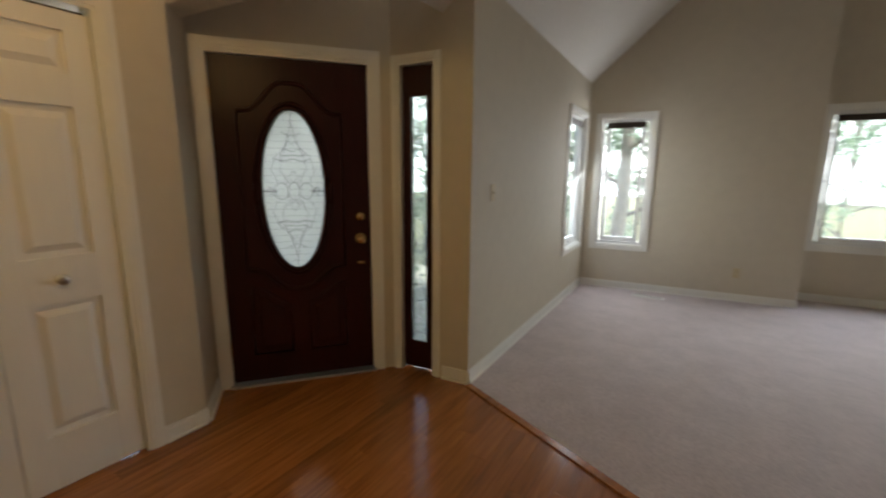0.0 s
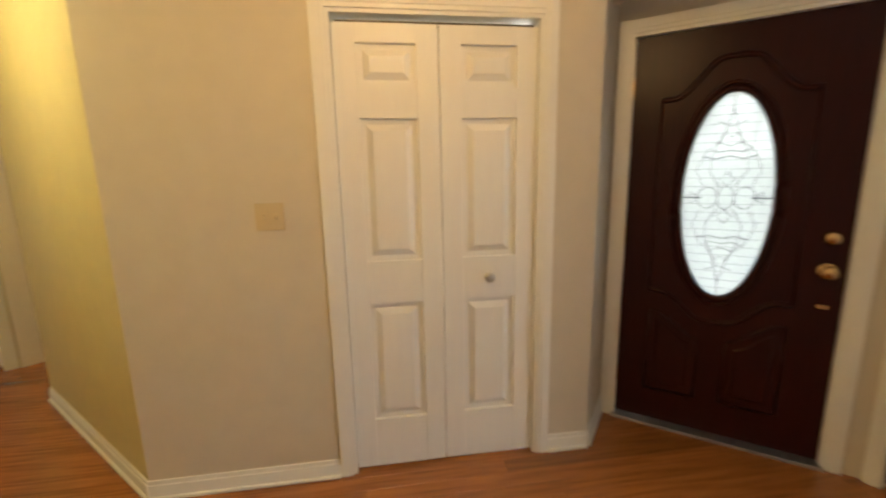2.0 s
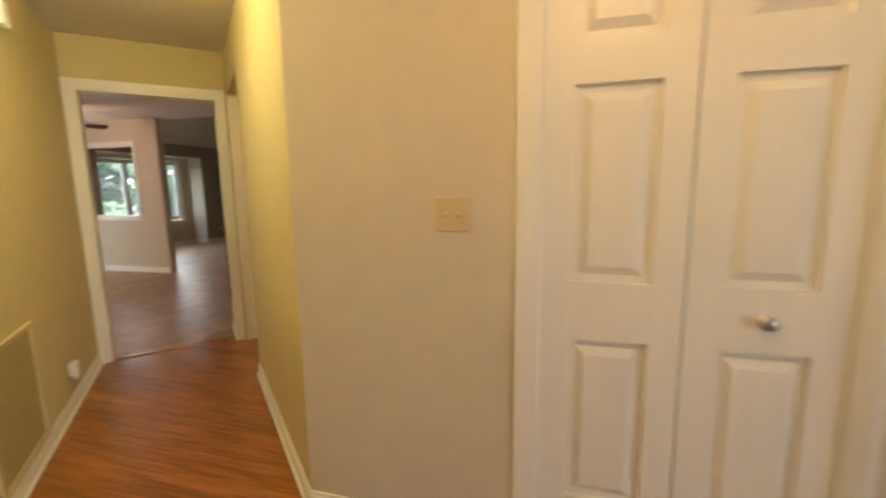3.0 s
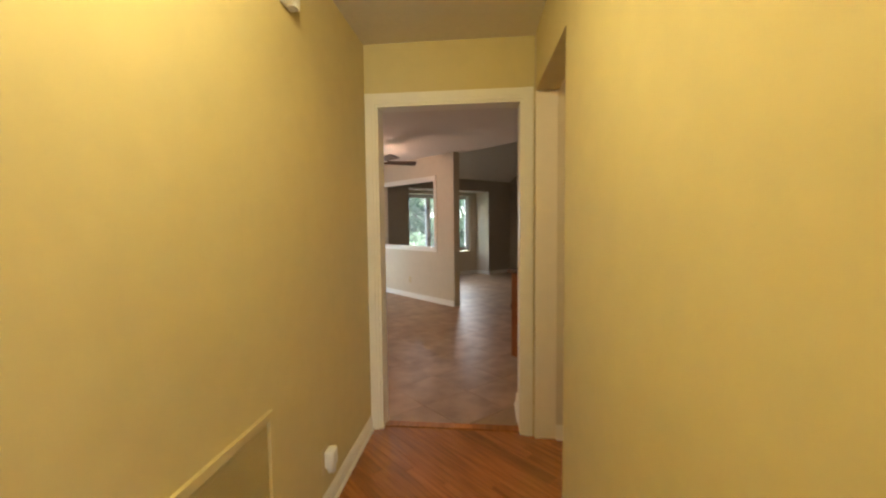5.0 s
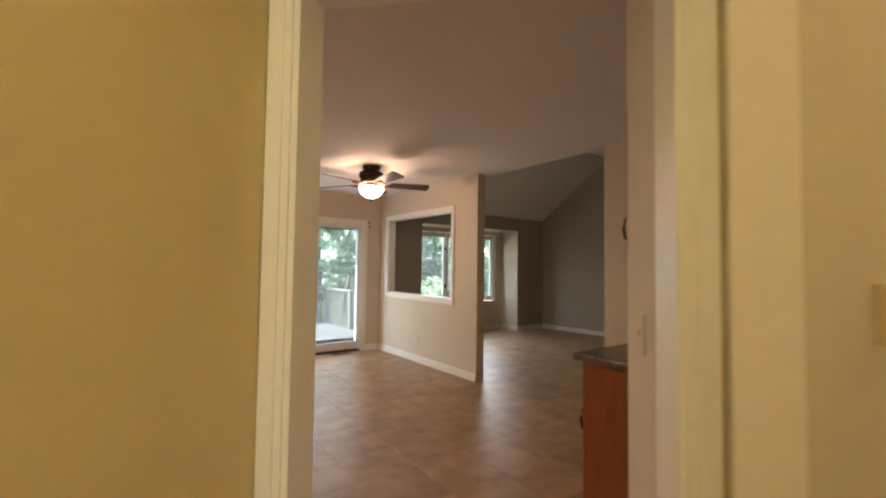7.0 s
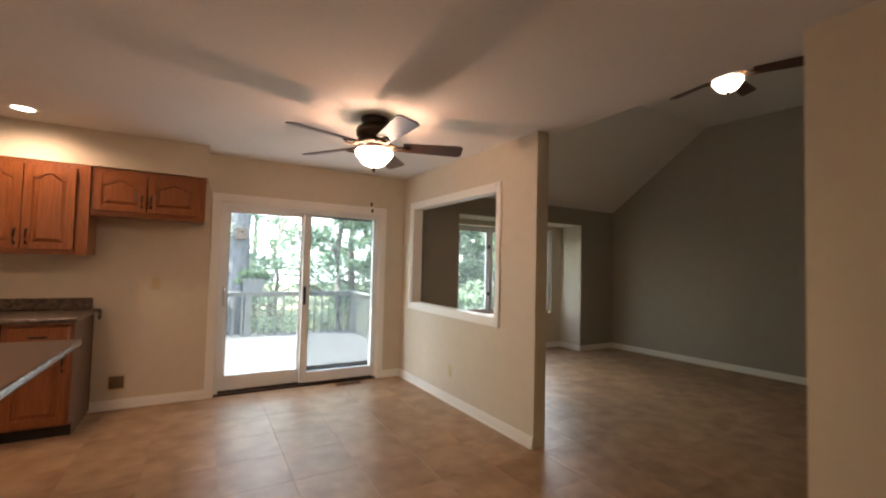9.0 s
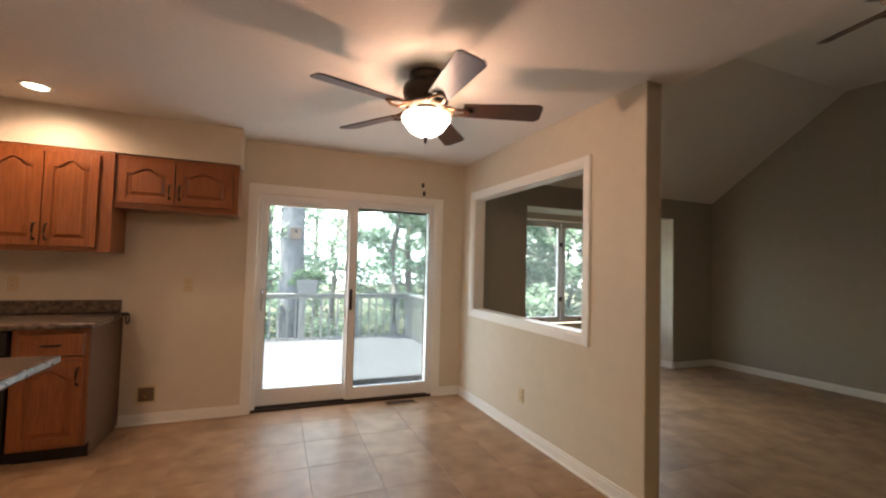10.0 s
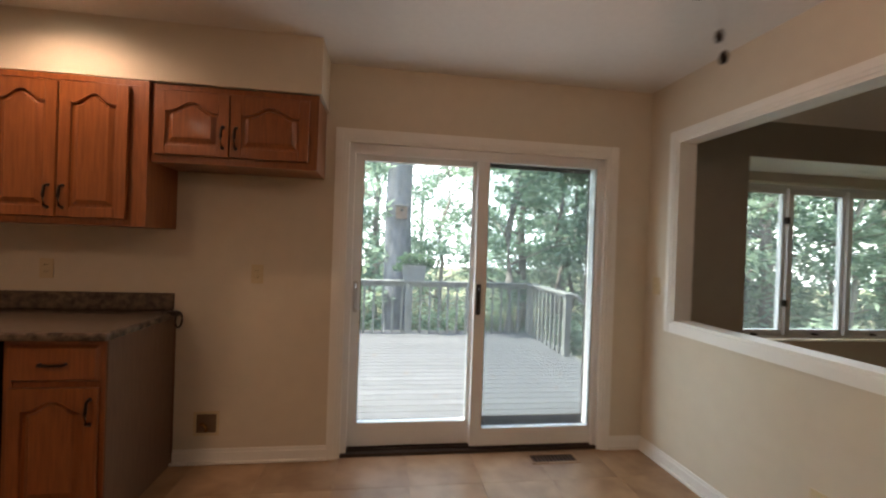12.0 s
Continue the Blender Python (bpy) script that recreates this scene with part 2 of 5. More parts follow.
# ---- mesh helpers ----
def part(name, bm, mat, parent=None, label="", m=None, smooth=False):
    """Links a bmesh as one mesh object, under parent if there is one."""
    me = bpy.data.meshes.new(name)
    bmesh.ops.recalc_face_normals(bm, faces=bm.faces)
    bm.to_mesh(me)
    bm.free()
    me.materials.append(mat)
    if smooth:
        for poly in me.polygons:
            poly.use_smooth = True
    ob = new(name, me)
    if m is not None:
        ob.matrix_world = m
    if parent is not None:
        ob.parent = parent
    if label:
        ob["label"] = label
    return ob


def thing(name, m, label, category, group="", kind=""):
    ob = new(name)
    ob.empty_display_size = 0.05
    ob.matrix_world = m
    return tagged(ob, label, category, group, kind)


def add_box(bm, x0, x1, y0, y1, z0, z1, bevel=0.0):
    made = bmesh.ops.create_cube(bm, size=1.0)["verts"]
    for v in made:
        v.co = Vector(((x0 + x1) / 2 + v.co.x * (x1 - x0), (y0 + y1) / 2 + v.co.y * (y1 - y0), (z0 + z1) / 2 + v.co.z * (z1 - z0)))
    if bevel:
        edges = list({e for v in made for e in v.link_edges})
        bmesh.ops.bevel(bm, geom=edges, offset=bevel, segments=2, affect="EDGES", profile=0.5)
    return bm


def box(x0, x1, y0, y1, z0, z1, bevel=0.0):
    return add_box(bmesh.new(), x0, x1, y0, y1, z0, z1, bevel)


def boxes(rows, bevel=0.0):
    bm = bmesh.new()
    for r in rows:
        add_box(bm, *r, bevel=bevel)
    return bm


def prism(outline, d0, d1, axis="y", inset=0.0):
    """Extrudes an outline (u, v) from d0 to d1 along axis; inset shrinks the far face about its middle (metres)."""
    bm = bmesh.new()
    cu = sum(u for u, v in outline) / len(outline)
    cv = sum(v for u, v in outline) / len(outline)

    def place(u, v, d):
        return {"x": (d, u, v), "y": (u, d, v), "z": (u, v, d)}[axis]

    def shrunk(u, v):
        hu = max(abs(q - cu) for q, _ in outline)
        hv = max(abs(q - cv) for _, q in outline)
        return cu + (u - cu) * (1 - inset / hu), cv + (v - cv) * (1 - inset / hv)

    near = [bm.verts.new(place(u, v, d0)) for u, v in outline]
    far = [bm.verts.new(place(*(shrunk(u, v) if inset else (u, v)), d1)) for u, v in outline]
    bm.faces.new(near)
    bm.faces.new(far)
    for i in range(len(outline)):
        j = (i + 1) % len(outline)
        bm.faces.new((near[i], near[j], far[j], far[i]))
    return bm


def lathe(profile, steps=32):
    """A body of revolution round z from (radius, height) pairs."""
    bm = bmesh.new()
    rings = []
    for r, z in profile:
        if r < 1e-5:
            rings.append([bm.verts.new((0, 0, z))])
        else:
            rings.append([bm.verts.new((r * math.cos(2 * math.pi * k / steps), r * math.sin(2 * math.pi * k / steps), z)) for k in range(steps)])
    for a, b in zip(rings, rings[1:]):
        for k in range(steps):
            q = (k + 1) % steps
            if len(a) == 1 and len(b) == 1:
                continue
            if len(a) == 1:
                bm.faces.new((a[0], b[k], b[q]))
            elif len(b) == 1:
                bm.faces.new((a[k], a[q], b[0]))
            else:
                bm.faces.new((a[k], a[q], b[q], b[k]))
    return bm


def add_tube(bm, points, radius, sides=8, closed=False):
    """Sweeps a round section along a line of points; radius may be a list."""
    pts = [Vector(p) for p in points]
    n = len(pts)
    rings = []
    for i, p in enumerate(pts):
        a = pts[(i - 1) % n] if closed or i else p
        b = pts[(i + 1) % n] if closed or i < n - 1 else p
        t = (b - a).normalized()
        side = t.cross(Vector((0, 0, 1)))
        if side.length < 0.05:
            side = t.cross(Vector((0, 1, 0)))
        side.normalize()
        up = side.cross(t)
        r = radius[i] if isinstance(radius, (list, tuple)) else radius
        rings.append([bm.verts.new(p + r * (math.cos(2 * math.pi * k / sides) * side + math.sin(2 * math.pi * k / sides) * up)) for k in range(sides)])
    last = n if closed else n - 1
    for i in range(last):
        a, b = rings[i], rings[(i + 1) % n]
        for k in range(sides):
            q = (k + 1) % sides
            bm.faces.new((a[k], a[q], b[q], b[k]))
    if not closed:
        bm.faces.new(rings[0])
        bm.faces.new(rings[-1][::-1])
    return bm


def tube(points, radius, sides=8, closed=False):
    return add_tube(bmesh.new(), points, radius, sides, closed)


def on_wall(p0, p1):
    """The frame of a wall: x along it from p0 to p1, y into the room (to the left of that way), z up."""
    d = Vector((p1[0] - p0[0], p1[1] - p0[1], 0))
    length = d.length
    d.normalize()
    n = Vector((-d.y, d.x, 0))
    m = Matrix(((d.x, n.x, 0, p0[0]), (d.y, n.y, 0, p0[1]), (0, 0, 1, 0), (0, 0, 0, 1)))
    return m, length


def wall(name, p0, p1, top, thick=0.12, holes=(), bottom=0.0, mat=None, label="greige painted plaster wall", e0=0.0, e1=0.0, skirt=True):
    """A wall with a face on the line p0-p1 and its thickness behind; holes are (s0, s1, z0, z1)."""
    m, length = on_wall(p0, p1)
    cuts = sorted({-e0, length + e1, *(h[0] for h in holes), *(h[1] for h in holes)})
    bm = bmesh.new()
    for a, b in zip(cuts, cuts[1:]):
        mid = (a + b) / 2
        spans = sorted((h[2], h[3]) for h in holes if h[0] <= mid <= h[1])
        z = bottom
        for z0, z1 in spans:
            if z0 - z > 1e-4:
                add_box(bm, a, b, -thick, 0, z, z0)
            z = z1
        if top - z > 1e-4:
            add_box(bm, a, b, -thick, 0, z, top)
    bmesh.ops.remove_doubles(bm, verts=bm.verts, dist=1e-5)
    ob = part(name, bm, mat or PAINT, None, m=m)
    tagged(ob, label, "wall", kind="structure")
    if skirt:
        runs, s = [], 0.0
        for h in sorted(h for h in holes if h[2] < 0.05):
            runs.append((s, h[0] - 0.062))
            s = h[1] + 0.062
        runs.append((s, length))
        bm = bmesh.new()
        for a, b in runs:
            if b - a > 0.01:
                add_box(bm, a, b, 0.0, 0.013, 0.0, 0.068)
                add_box(bm, a, b, 0.0, 0.008, 0.068, 0.088)
                add_box(bm, a, b, 0.013, 0.026, 0.0, 0.016, bevel=0.004)
        if len(bm.verts):
            tagged(part("baseboard", bm, TRIM, None, m=m), "white painted wooden baseboard along the wall", "baseboard", kind="structure")
        else:
            bm.free()
    return m, length


def casing(m, s0, s1, z1, width=0.062, z0=None, name="trim", depth=0.12, sill=False):
    """Moulded boards round an opening, standing proud of the wall, and the lining through the wall."""
    top = thing(name, m, "white painted moulded casing round the opening", "trim", kind="structure")
    low = 0.0 if z0 is None else z0

    def board(a, b, c, d, label="casing_board"):
        bm = boxes([(a, b, 0.0, 0.011, c, d)])
        if b - a < d - c:
            add_box(bm, a + (0.006 if a < s0 else width * 0.3), b - (width * 0.3 if a < s0 else 0.006), 0.011, 0.016, c, d)
        else:
            add_box(bm, a, b, 0.011, 0.016, c + width * 0.3, d - 0.006)
        part(label, bm, TRIM, top)

    board(s0 - width, s0, low - (width if z0 is not None else 0), z1 + width)
    board(s1, s1 + width, low - (width if z0 is not None else 0), z1 + width)
    board(s0, s1, z1, z1 + width)
    if z0 is not None:
        board(s0, s1, low - width, low)
    t = 0.016
    part("jamb", box(s0, s0 + t, -depth, 0.002, low, z1), TRIM, top)
    part("jamb", box(s1 - t, s1, -depth, 0.002, low, z1), TRIM, top)
    part("head_jamb", box(s0 + t, s1 - t, -depth, 0.002, z1 - t, z1), TRIM, top)
    if z0 is not None:
        part("sill", box(s0 + t, s1 - t, -depth, 0.002, low, low + t), TRIM, top)
    return top


def slab(name, outline, z0, z1, mat, label, category, kind="structure"):
    return tagged(part(name, prism(outline, z0, z1, "z"), mat), label, category, kind=kind)


# ---- setting: floors ----
H = 2.44
CARPET_LINE = ((-1.48, 2.42), (2.6, 0.66))
slab("ground", [(-70, -80), (70, -80), (70, 80), (-70, 80)], -1.6, -1.5, GRASS, "leaf-strewn forest ground and grass around the house", "ground")
slab("foundation", [(-11.6, -8.2), (4.6, -8.2), (4.6, 5.4), (-11.6, 5.4)], -1.5, -0.06, SIDING, "pale outer foundation under the house", "foundation")
floor_wood = slab("floor_wood", [(-5.75, -3.3), (-3.4, -3.3), (2.6, -0.8), (4.6, -0.8), (4.6, -0.757), (2.6, 0.66), (-1.48, 2.42), (-3.0, 3.1), (-5.75, 3.1)], -0.05, -0.012, SUBFLOOR, "oak strip floor in foyer and hall", "floor")
slab("floor_carpet_living", [(-1.70, 2.52), (2.6, 0.665), (4.6, -0.75), (4.6, 6.5), (-1.75, 6.5)], -0.05, 0.006, CARPET, "light grey-beige cut pile carpet in the living room", "floor")
floor_tile = slab("floor_tile", [(-6.42, -8.4), (-0.9, -8.4), (-0.9, -5.75), (-3.40, -3.26), (-4.2, -2.46), (-4.3, -2.85), (-6.42, -2.85)], -0.05, -0.004, GROUT, "beige stone-look tile floor in the kitchen", "floor")
floor_tile_family = slab("floor_tile_family", [(-11.4, -9.0), (-6.42, -9.0), (-6.42, -1.9), (-11.4, -1.9)], -0.05, -0.004, GROUT, "beige stone-look tile floor in the family room", "floor")

# ---- setting: walls ----
# foyer, seen counter-clockwise with the room on the left
A_DOOR, B_DOOR = (-2.06, 2.37), (-2.79, 1.49)
DOOR_S0, DOOR_S1, DOOR_H = 0.135, 1.075, 2.06
m_closet, _ = wall("wall_closet", (-2.5, 1.26), (-2.5, -0.81), H + 0.1, holes=[(0.275, 1.175, 0.0, 2.05)])
m_return, _ = wall("wall_return", B_DOOR, (-2.5, 1.26), 3.0)
m_front, len_front = wall("wall_front_door", A_DOOR, B_DOOR, 3.0, 0.16, holes=[(DOOR_S0, DOOR_S1, 0.0, DOOR_H)], e0=0.06, e1=0.05, skirt=False)
m_side, len_side = wall("wall_sidelight", (-1.5, 2.44), A_DOOR, 3.0, 0.16, holes=[(0.25, 0.52, 0.0, DOOR_H)], skirt=False)
tagged(part("baseboard", boxes([(0.0, 0.188, 0, 0.013, 0, 0.088), (0.0, 0.188, 0.013, 0.024, 0, 0.016)]), TRIM, m=m_side), "white painted baseboard beside the sidelight", "baseboard", kind="structure")
# living room
m_lside, _ = wall("wall_living_side", (-1.57, 5.46), (-1.5, 2.44), 2.62, holes=[(0.16, 0.86, 0.56, 2.02)], e0=0.1)
m_lfar, _ = wall("wall_living_far", (0.60, 5.72), (-1.57, 5.46), 4.6, holes=[(1.50, 2.05, 0.53, 2.02)], e1=0.1)
m_lret, _ = wall("wall_living_jog", (0.56, 6.12), (0.60, 5.72), 4.6)
m_lbay, _ = wall("wall_living_bay", (2.8, 6.37), (0.56, 6.12), 4.6, holes=[(0.25, 2.12, 0.62, 2.05)], e0=0.1)
wall("wall_living_bay_end", (2.8, 5.9), (2.8, 6.37), 4.6)
wall("wall_living_front", (4.5, 6.1), (2.8, 5.9), 4.6)
wall("wall_living_east", (4.5, -0.66), (4.5, 6.1), 7.0)
wall("wall_foyer_south", (-0.83, -0.68), (4.5, -0.68), H + 0.1)
# hall
m_hleft, len_hleft = wall("wall_hall_left", (-3.39, -3.27), (-0.83, -0.68), H + 0.1, e0=0.0, mat=HALLPAINT, label="pale yellow painted plaster wall")
m_hright, len_hright = wall("wall_hall_right", (-2.5, -0.81), (-3.54, -1.909), H + 0.1, 0.13, mat=HALLPAINT, label="pale yellow painted plaster wall")
wall("wall_hall_header", (-3.54, -1.909), (-4.10, -2.50), H + 0.1, 0.13, bottom=2.11, skirt=False, mat=HALLPAINT, label="pale yellow painted plaster wall")
m_hdoor, len_hdoor = wall("wall_hall_doorway", (-4.175, -2.485), (-3.39, -3.27), H + 0.1, 0.13, holes=[(0.137, 1.043, 0.0, 2.075)], skirt=False, mat=HALLPAINT, label="pale yellow painted plaster wall")
m_stub, _ = wall("wall_stub", (-4.112, -2.5127), (-4.16, -2.5634), H + 0.1, 0.128, skirt=False)
tagged(part("trim", box(-0.016, -0.001, -0.129, 0.001, 0.0, 2.108, bevel=0.003), JAMB, m=m_stub), "cream painted jamb board of the passage opening", "trim", kind="structure")
m_switch, _ = wall("wall_passage_switch", (-4.48, -2.16), (-4.195, -2.415), H + 0.1, 0.10)
m_bifold, _ = wall("wall_passage_closet", (-5.53, -2.16), (-4.48, -2.16), H + 0.1, 0.10, holes=[(0.10, 0.95, 0.0, 2.03)])
m_pend, _ = wall("wall_passage_end", (-5.53, -1.0), (-5.53, -2.16), H + 0.1, 0.10, holes=[(0.33, 1.09, 0.0, 2.03)])
wall("wall_passage_north", (-2.86, -1.0), (-5.53, -1.0), H + 0.1, 0.10)
BLUEGREY = material("blue_grey_paint", (0.50, 0.60, 0.64), 0.7, grain=0.08)
for p, q in (((-6.40, -1.0), (-6.40, -2.6)), ((-6.40, -2.6), (-5.632, -2.6)), ((-5.632, -2.6), (-5.632, -2.16)), ((-5.632, -1.0), (-6.40, -1.0))):
    wall("wall_side_room", p, q, H + 0.1, 0.05, label="pale blue-grey wall of the side room", mat=BLUEGREY)
slab("floor_side_room", [(-6.40, -2.6), (-5.56, -2.6), (-5.56, -1.0), (-6.40, -1.0)], -0.05, 0.003, CARPET, "beige carpet in the side room", "floor")
# kitchen
wall("wall_doorway_reveal", (-4.185, -2.685), (-4.39, -2.89), H + 0.1, 0.10)
m_knorth, _ = wall("wall_kitchen_north", (-4.39, -2.89), (-6.33, -2.89), H + 0.1)
wall("wall_kitchen_corner", (-6.32, -2.89), (-6.38, -4.25), H + 0.1)
m_pass, len_pass = wall("wall_pass_through", (-6.36, -5.90), (-6.30, -8.25), H + 0.1, holes=[(0.485, 2.085, 0.912, 2.052)])
m_slide, _ = wall("wall_slider", (-6.30, -8.25), (-1.0, -8.25), H + 0.1, 0.16, holes=[(0.30, 2.04, 0.0, 1.985)])
wall("wall_kitchen_east", (-1.0, -8.25), (-1.0, -5.844), H + 0.1)
wall("wall_kitchen_diagonal", (-1.0, -5.844), (-3.50, -3.344), H + 0.1, 0.10)
# family room
wall("wall_above_opening", (-6.45, -1.9), (-6.45, -8.4), 4.4, 0.10, bottom=2.45, skirt=False)
m_fam, _ = wall("wall_family_window", (-10.45, -8.40), (-6.42, -8.40), 2.62, 0.14, holes=[(0.796, 3.234, 0.0, 2.105)], skirt=False, mat=DIMPAINT, label="plaster wall with a window bay, greyer paint darkened for the dim room")
tagged(part("baseboard", boxes([(0, 0.80, 0, 0.013, 0, 0.088), (3.23, 4.03, 0, 0.013, 0, 0.088)]), TRIM, m=m_fam), "white painted baseboard beside the window bay", "baseboard", kind="structure")
m_bay, _ = wall("wall_bay_back", (-9.65, -8.86), (-7.22, -8.86), 2.3, 0.14, holes=[(0.22, 2.21, 0.60, 2.02)])
wall("wall_bay_end", (-9.65, -8.404), (-9.65, -8.86), 2.3, 0.12, e1=0.1)
wall("wall_bay_end", (-7.22, -8.86), (-7.22, -8.404), 2.3, 0.12, e0=0.1)
wall("wall_family_gable", (-11.05, -1.9), (-10.45, -8.40), 4.4, mat=DIMPAINT, label="plaster wall, greyer paint darkened for the dim room")
# unseen filler wall, added to stop sun leaking in from the void behind
wall("wall_family_corner", (-6.47, -2.95), (-6.47, -1.9), 2.449, 0.05, mat=DIMPAINT, label="plaster wall, greyer paint darkened for the dim room")
wall("wall_family_north", (-6.45, -1.9), (-11.05, -1.9), 4.4, mat=DIMPAINT, label="plaster wall, greyer paint darkened for the dim room")

# ---- setting: ceilings ----
slab("ceiling_foyer", [(-5.60, -2.22), (-4.52, -2.22), (-3.40, -3.34), (-0.8, -0.75), (4.6, -0.75), (4.6, 2.0), (0.0, 1.55), (-2.64, 1.24), (-3.3, 1.24), (-5.60, 1.24)], H, H + 0.08, CEIL, "flat painted ceiling over foyer and hall", "ceiling")
slab("ceiling_alcove", [(-3.2, 1.2), (-1.5, 1.38), (-1.5, 3.0), (-3.2, 3.0)], 2.62, 2.7, CEIL, "flat painted ceiling over the entrance alcove", "ceiling")
slab("ceiling_kitchen", [(-6.555, -8.3), (-0.95, -8.3), (-0.95, -5.80), (-4.25, -2.50), (-4.6, -2.8), (-6.555, -2.8)], H, H + 0.08, CEIL, "flat painted kitchen ceiling", "ceiling")


def ceiling_sheet(name, a, b, c, d, label):
    bm = bmesh.new()
    low = [bm.verts.new(p) for p in (a, b, c, d)]
    high = [bm.verts.new((p[0], p[1], p[2] + 0.1)) for p in (a, b, c, d)]
    bm.faces.new(low)
    bm.faces.new(high)
    for i in range(4):
        bm.faces.new((low[i], low[(i + 1) % 4], high[(i + 1) % 4], high[i]))
    return tagged(part(name, bm, CEIL), label, "ceiling", kind="structure")


ceiling_sheet("ceiling_living", (-1.70, 1.2, 2.30), (1.45, 1.2, 5.22), (1.45, 6.6, 5.22), (-1.70, 6.6, 2.30), "white sloping vaulted living room ceiling")
ceiling_sheet("ceiling_living", (1.45, 1.2, 5.22), (4.6, 1.2, 2.30), (4.6, 6.6, 2.30), (1.45, 6.6, 5.22), "white sloping vaulted living room ceiling")
ceiling_sheet("ceiling_family", (-11.3, -8.5, 2.30), (-6.44, -8.5, 2.30), (-6.44, -6.88, 3.53), (-11.3, -6.88, 3.53), "sloping vaulted family room ceiling")
ceiling_sheet("ceiling_family", (-11.3, -6.88, 3.53), (-6.44, -6.88, 3.53), (-6.44, -1.8, 3.53), (-11.3, -1.8, 3.53), "flat upper family room ceiling")
slab("ceiling_bay", [(-9.75, -8.98), (-7.1, -8.98), (-7.1, -8.404), (-9.75, -8.404)], 2.10, 2.2, TRIM, "white painted soffit over the window bay", "ceiling")
slab("ceiling_passage_room", [(-6.44, -2.65), (-5.601, -2.65), (-5.601, -0.9), (-6.44, -0.9)], H, H + 0.08, CEIL, "ceiling of the side room", "ceiling")
# header beam between foyer and entrance alcove
beam_m, beam_len = on_wall((-2.66, 1.27), (4.5, 2.10))
tagged(part("beam", box(0, beam_len, 0.0, 0.14, 2.16, 5.2), PAINT, m=beam_m), "painted header beam between foyer and alcove", "beam", kind="structure")
# soffit above the wall cabinets
tagged(part("soffit", box(-4.15, -1.0, -8.25, -7.93, 2.135, H), PAINT), "painted boxed soffit above the wall cabinets", "soffit", kind="structure")

# ---- trims ----
casing(m_closet, 0.275, 1.175, 2.05)
front_trim = casing(m_front, DOOR_S0, DOOR_S1, DOOR_H, depth=0.16)
casing(m_side, 0.25, 0.52, DOOR_H, width=0.042, depth=0.16)
casing(m_hdoor, 0.137, 1.043, 2.075, width=0.064, depth=0.13)
casing(m_pass, 0.485, 2.085, 2.052, z0=0.912, depth=0.12, width=0.06)
casing(m_slide, 0.30, 2.04, 1.985, depth=0.04, width=0.065)
casing(m_bifold, 0.10, 0.95, 2.03)
casing(m_pend, 0.33, 1.09, 2.03)
for mm, a, b, lo, hi in ((m_lside, 0.16, 0.86, 0.56, 2.02), (m_lfar, 1.50, 2.05, 0.53, 2.02), (m_lbay, 0.25, 2.12, 0.62, 2.05)):
    casing(mm, a, b, hi, z0=lo, width=0.055)
# wooden thresholds
sill_m, sill_len = on_wall(CARPET_LINE[0], CARPET_LINE[1])
tagged(part("threshold", box(0, sill_len, -0.03, 0.02, -0.01, 0.010, bevel=0.004), OAKFLOOR, m=sill_m), "narrow oak strip where wood meets carpet", "threshold", kind="structure")
tagged(part("threshold", box(0.153, 1.027, -0.10, -0.03, -0.01, 0.008, bevel=0.003), OAKFLOOR, m=m_hdoor), "oak strip in the kitchen doorway", "threshold", kind="structure")
tagged(part("threshold", box(DOOR_S0, DOOR_S1, -0.15, 0.03, -0.01, 0.014, bevel=0.004), NICKEL, m=m_front), "metal threshold under the front door", "threshold", kind="structure")


# ---- doors ----
def raised_field(x0, x1, z0, z1, front, recess=0.017, rim=0.055):
    """A sunk field with a raised middle, in a face at y = front."""
    bm = boxes([(x0, x1, front - recess - 0.004, front - recess, z0, z1)])
    mid = prism([(x0 + rim * 0.45, z0 + rim * 0.45), (x1 - rim * 0.45, z0 + rim * 0.45), (x1 - rim * 0.45, z1 - rim * 0.45), (x0 + rim * 0.45, z1 - rim * 0.45)], front - recess, front - 0.001, "y", inset=rim * 0.5)
    me = bpy.data.meshes.new("tmp")
    mid.to_mesh(me)
    mid.free()
    bm.from_mesh(me)
    bpy.data.meshes.remove(me)
    return bm


def panel_leaf(parent, x0, x1, z0, z1, front, thick, fields, mat, stile, name="leaf"):
    """A door leaf with sunk, raised panels; fields are (z0, z1) of each panel."""
    bm = bmesh.new()
    add_box(bm, x0, x0 + stile, front - thick, front, z0, z1, bevel=0.002)
    add_box(bm, x1 - stile, x1, front - thick, front, z0, z1, bevel=0.002)
    z = z0
    for a, b in fields:
        add_box(bm, x0 + stile, x1 - stile, front - thick, front, z, a)
        z = b
    add_box(bm, x0 + stile, x1 - stile, front - thick, front, z, z1)
    leaf = part(name, bm, mat, parent)
    for a, b in fields:
        part("panel", raised_field(x0 + stile, x1 - stile, a, b, front), mat, leaf)
    return leaf


FIELDS = [(0.255, 0.83), (1.025, 1.637), (1.765, 1.932)]


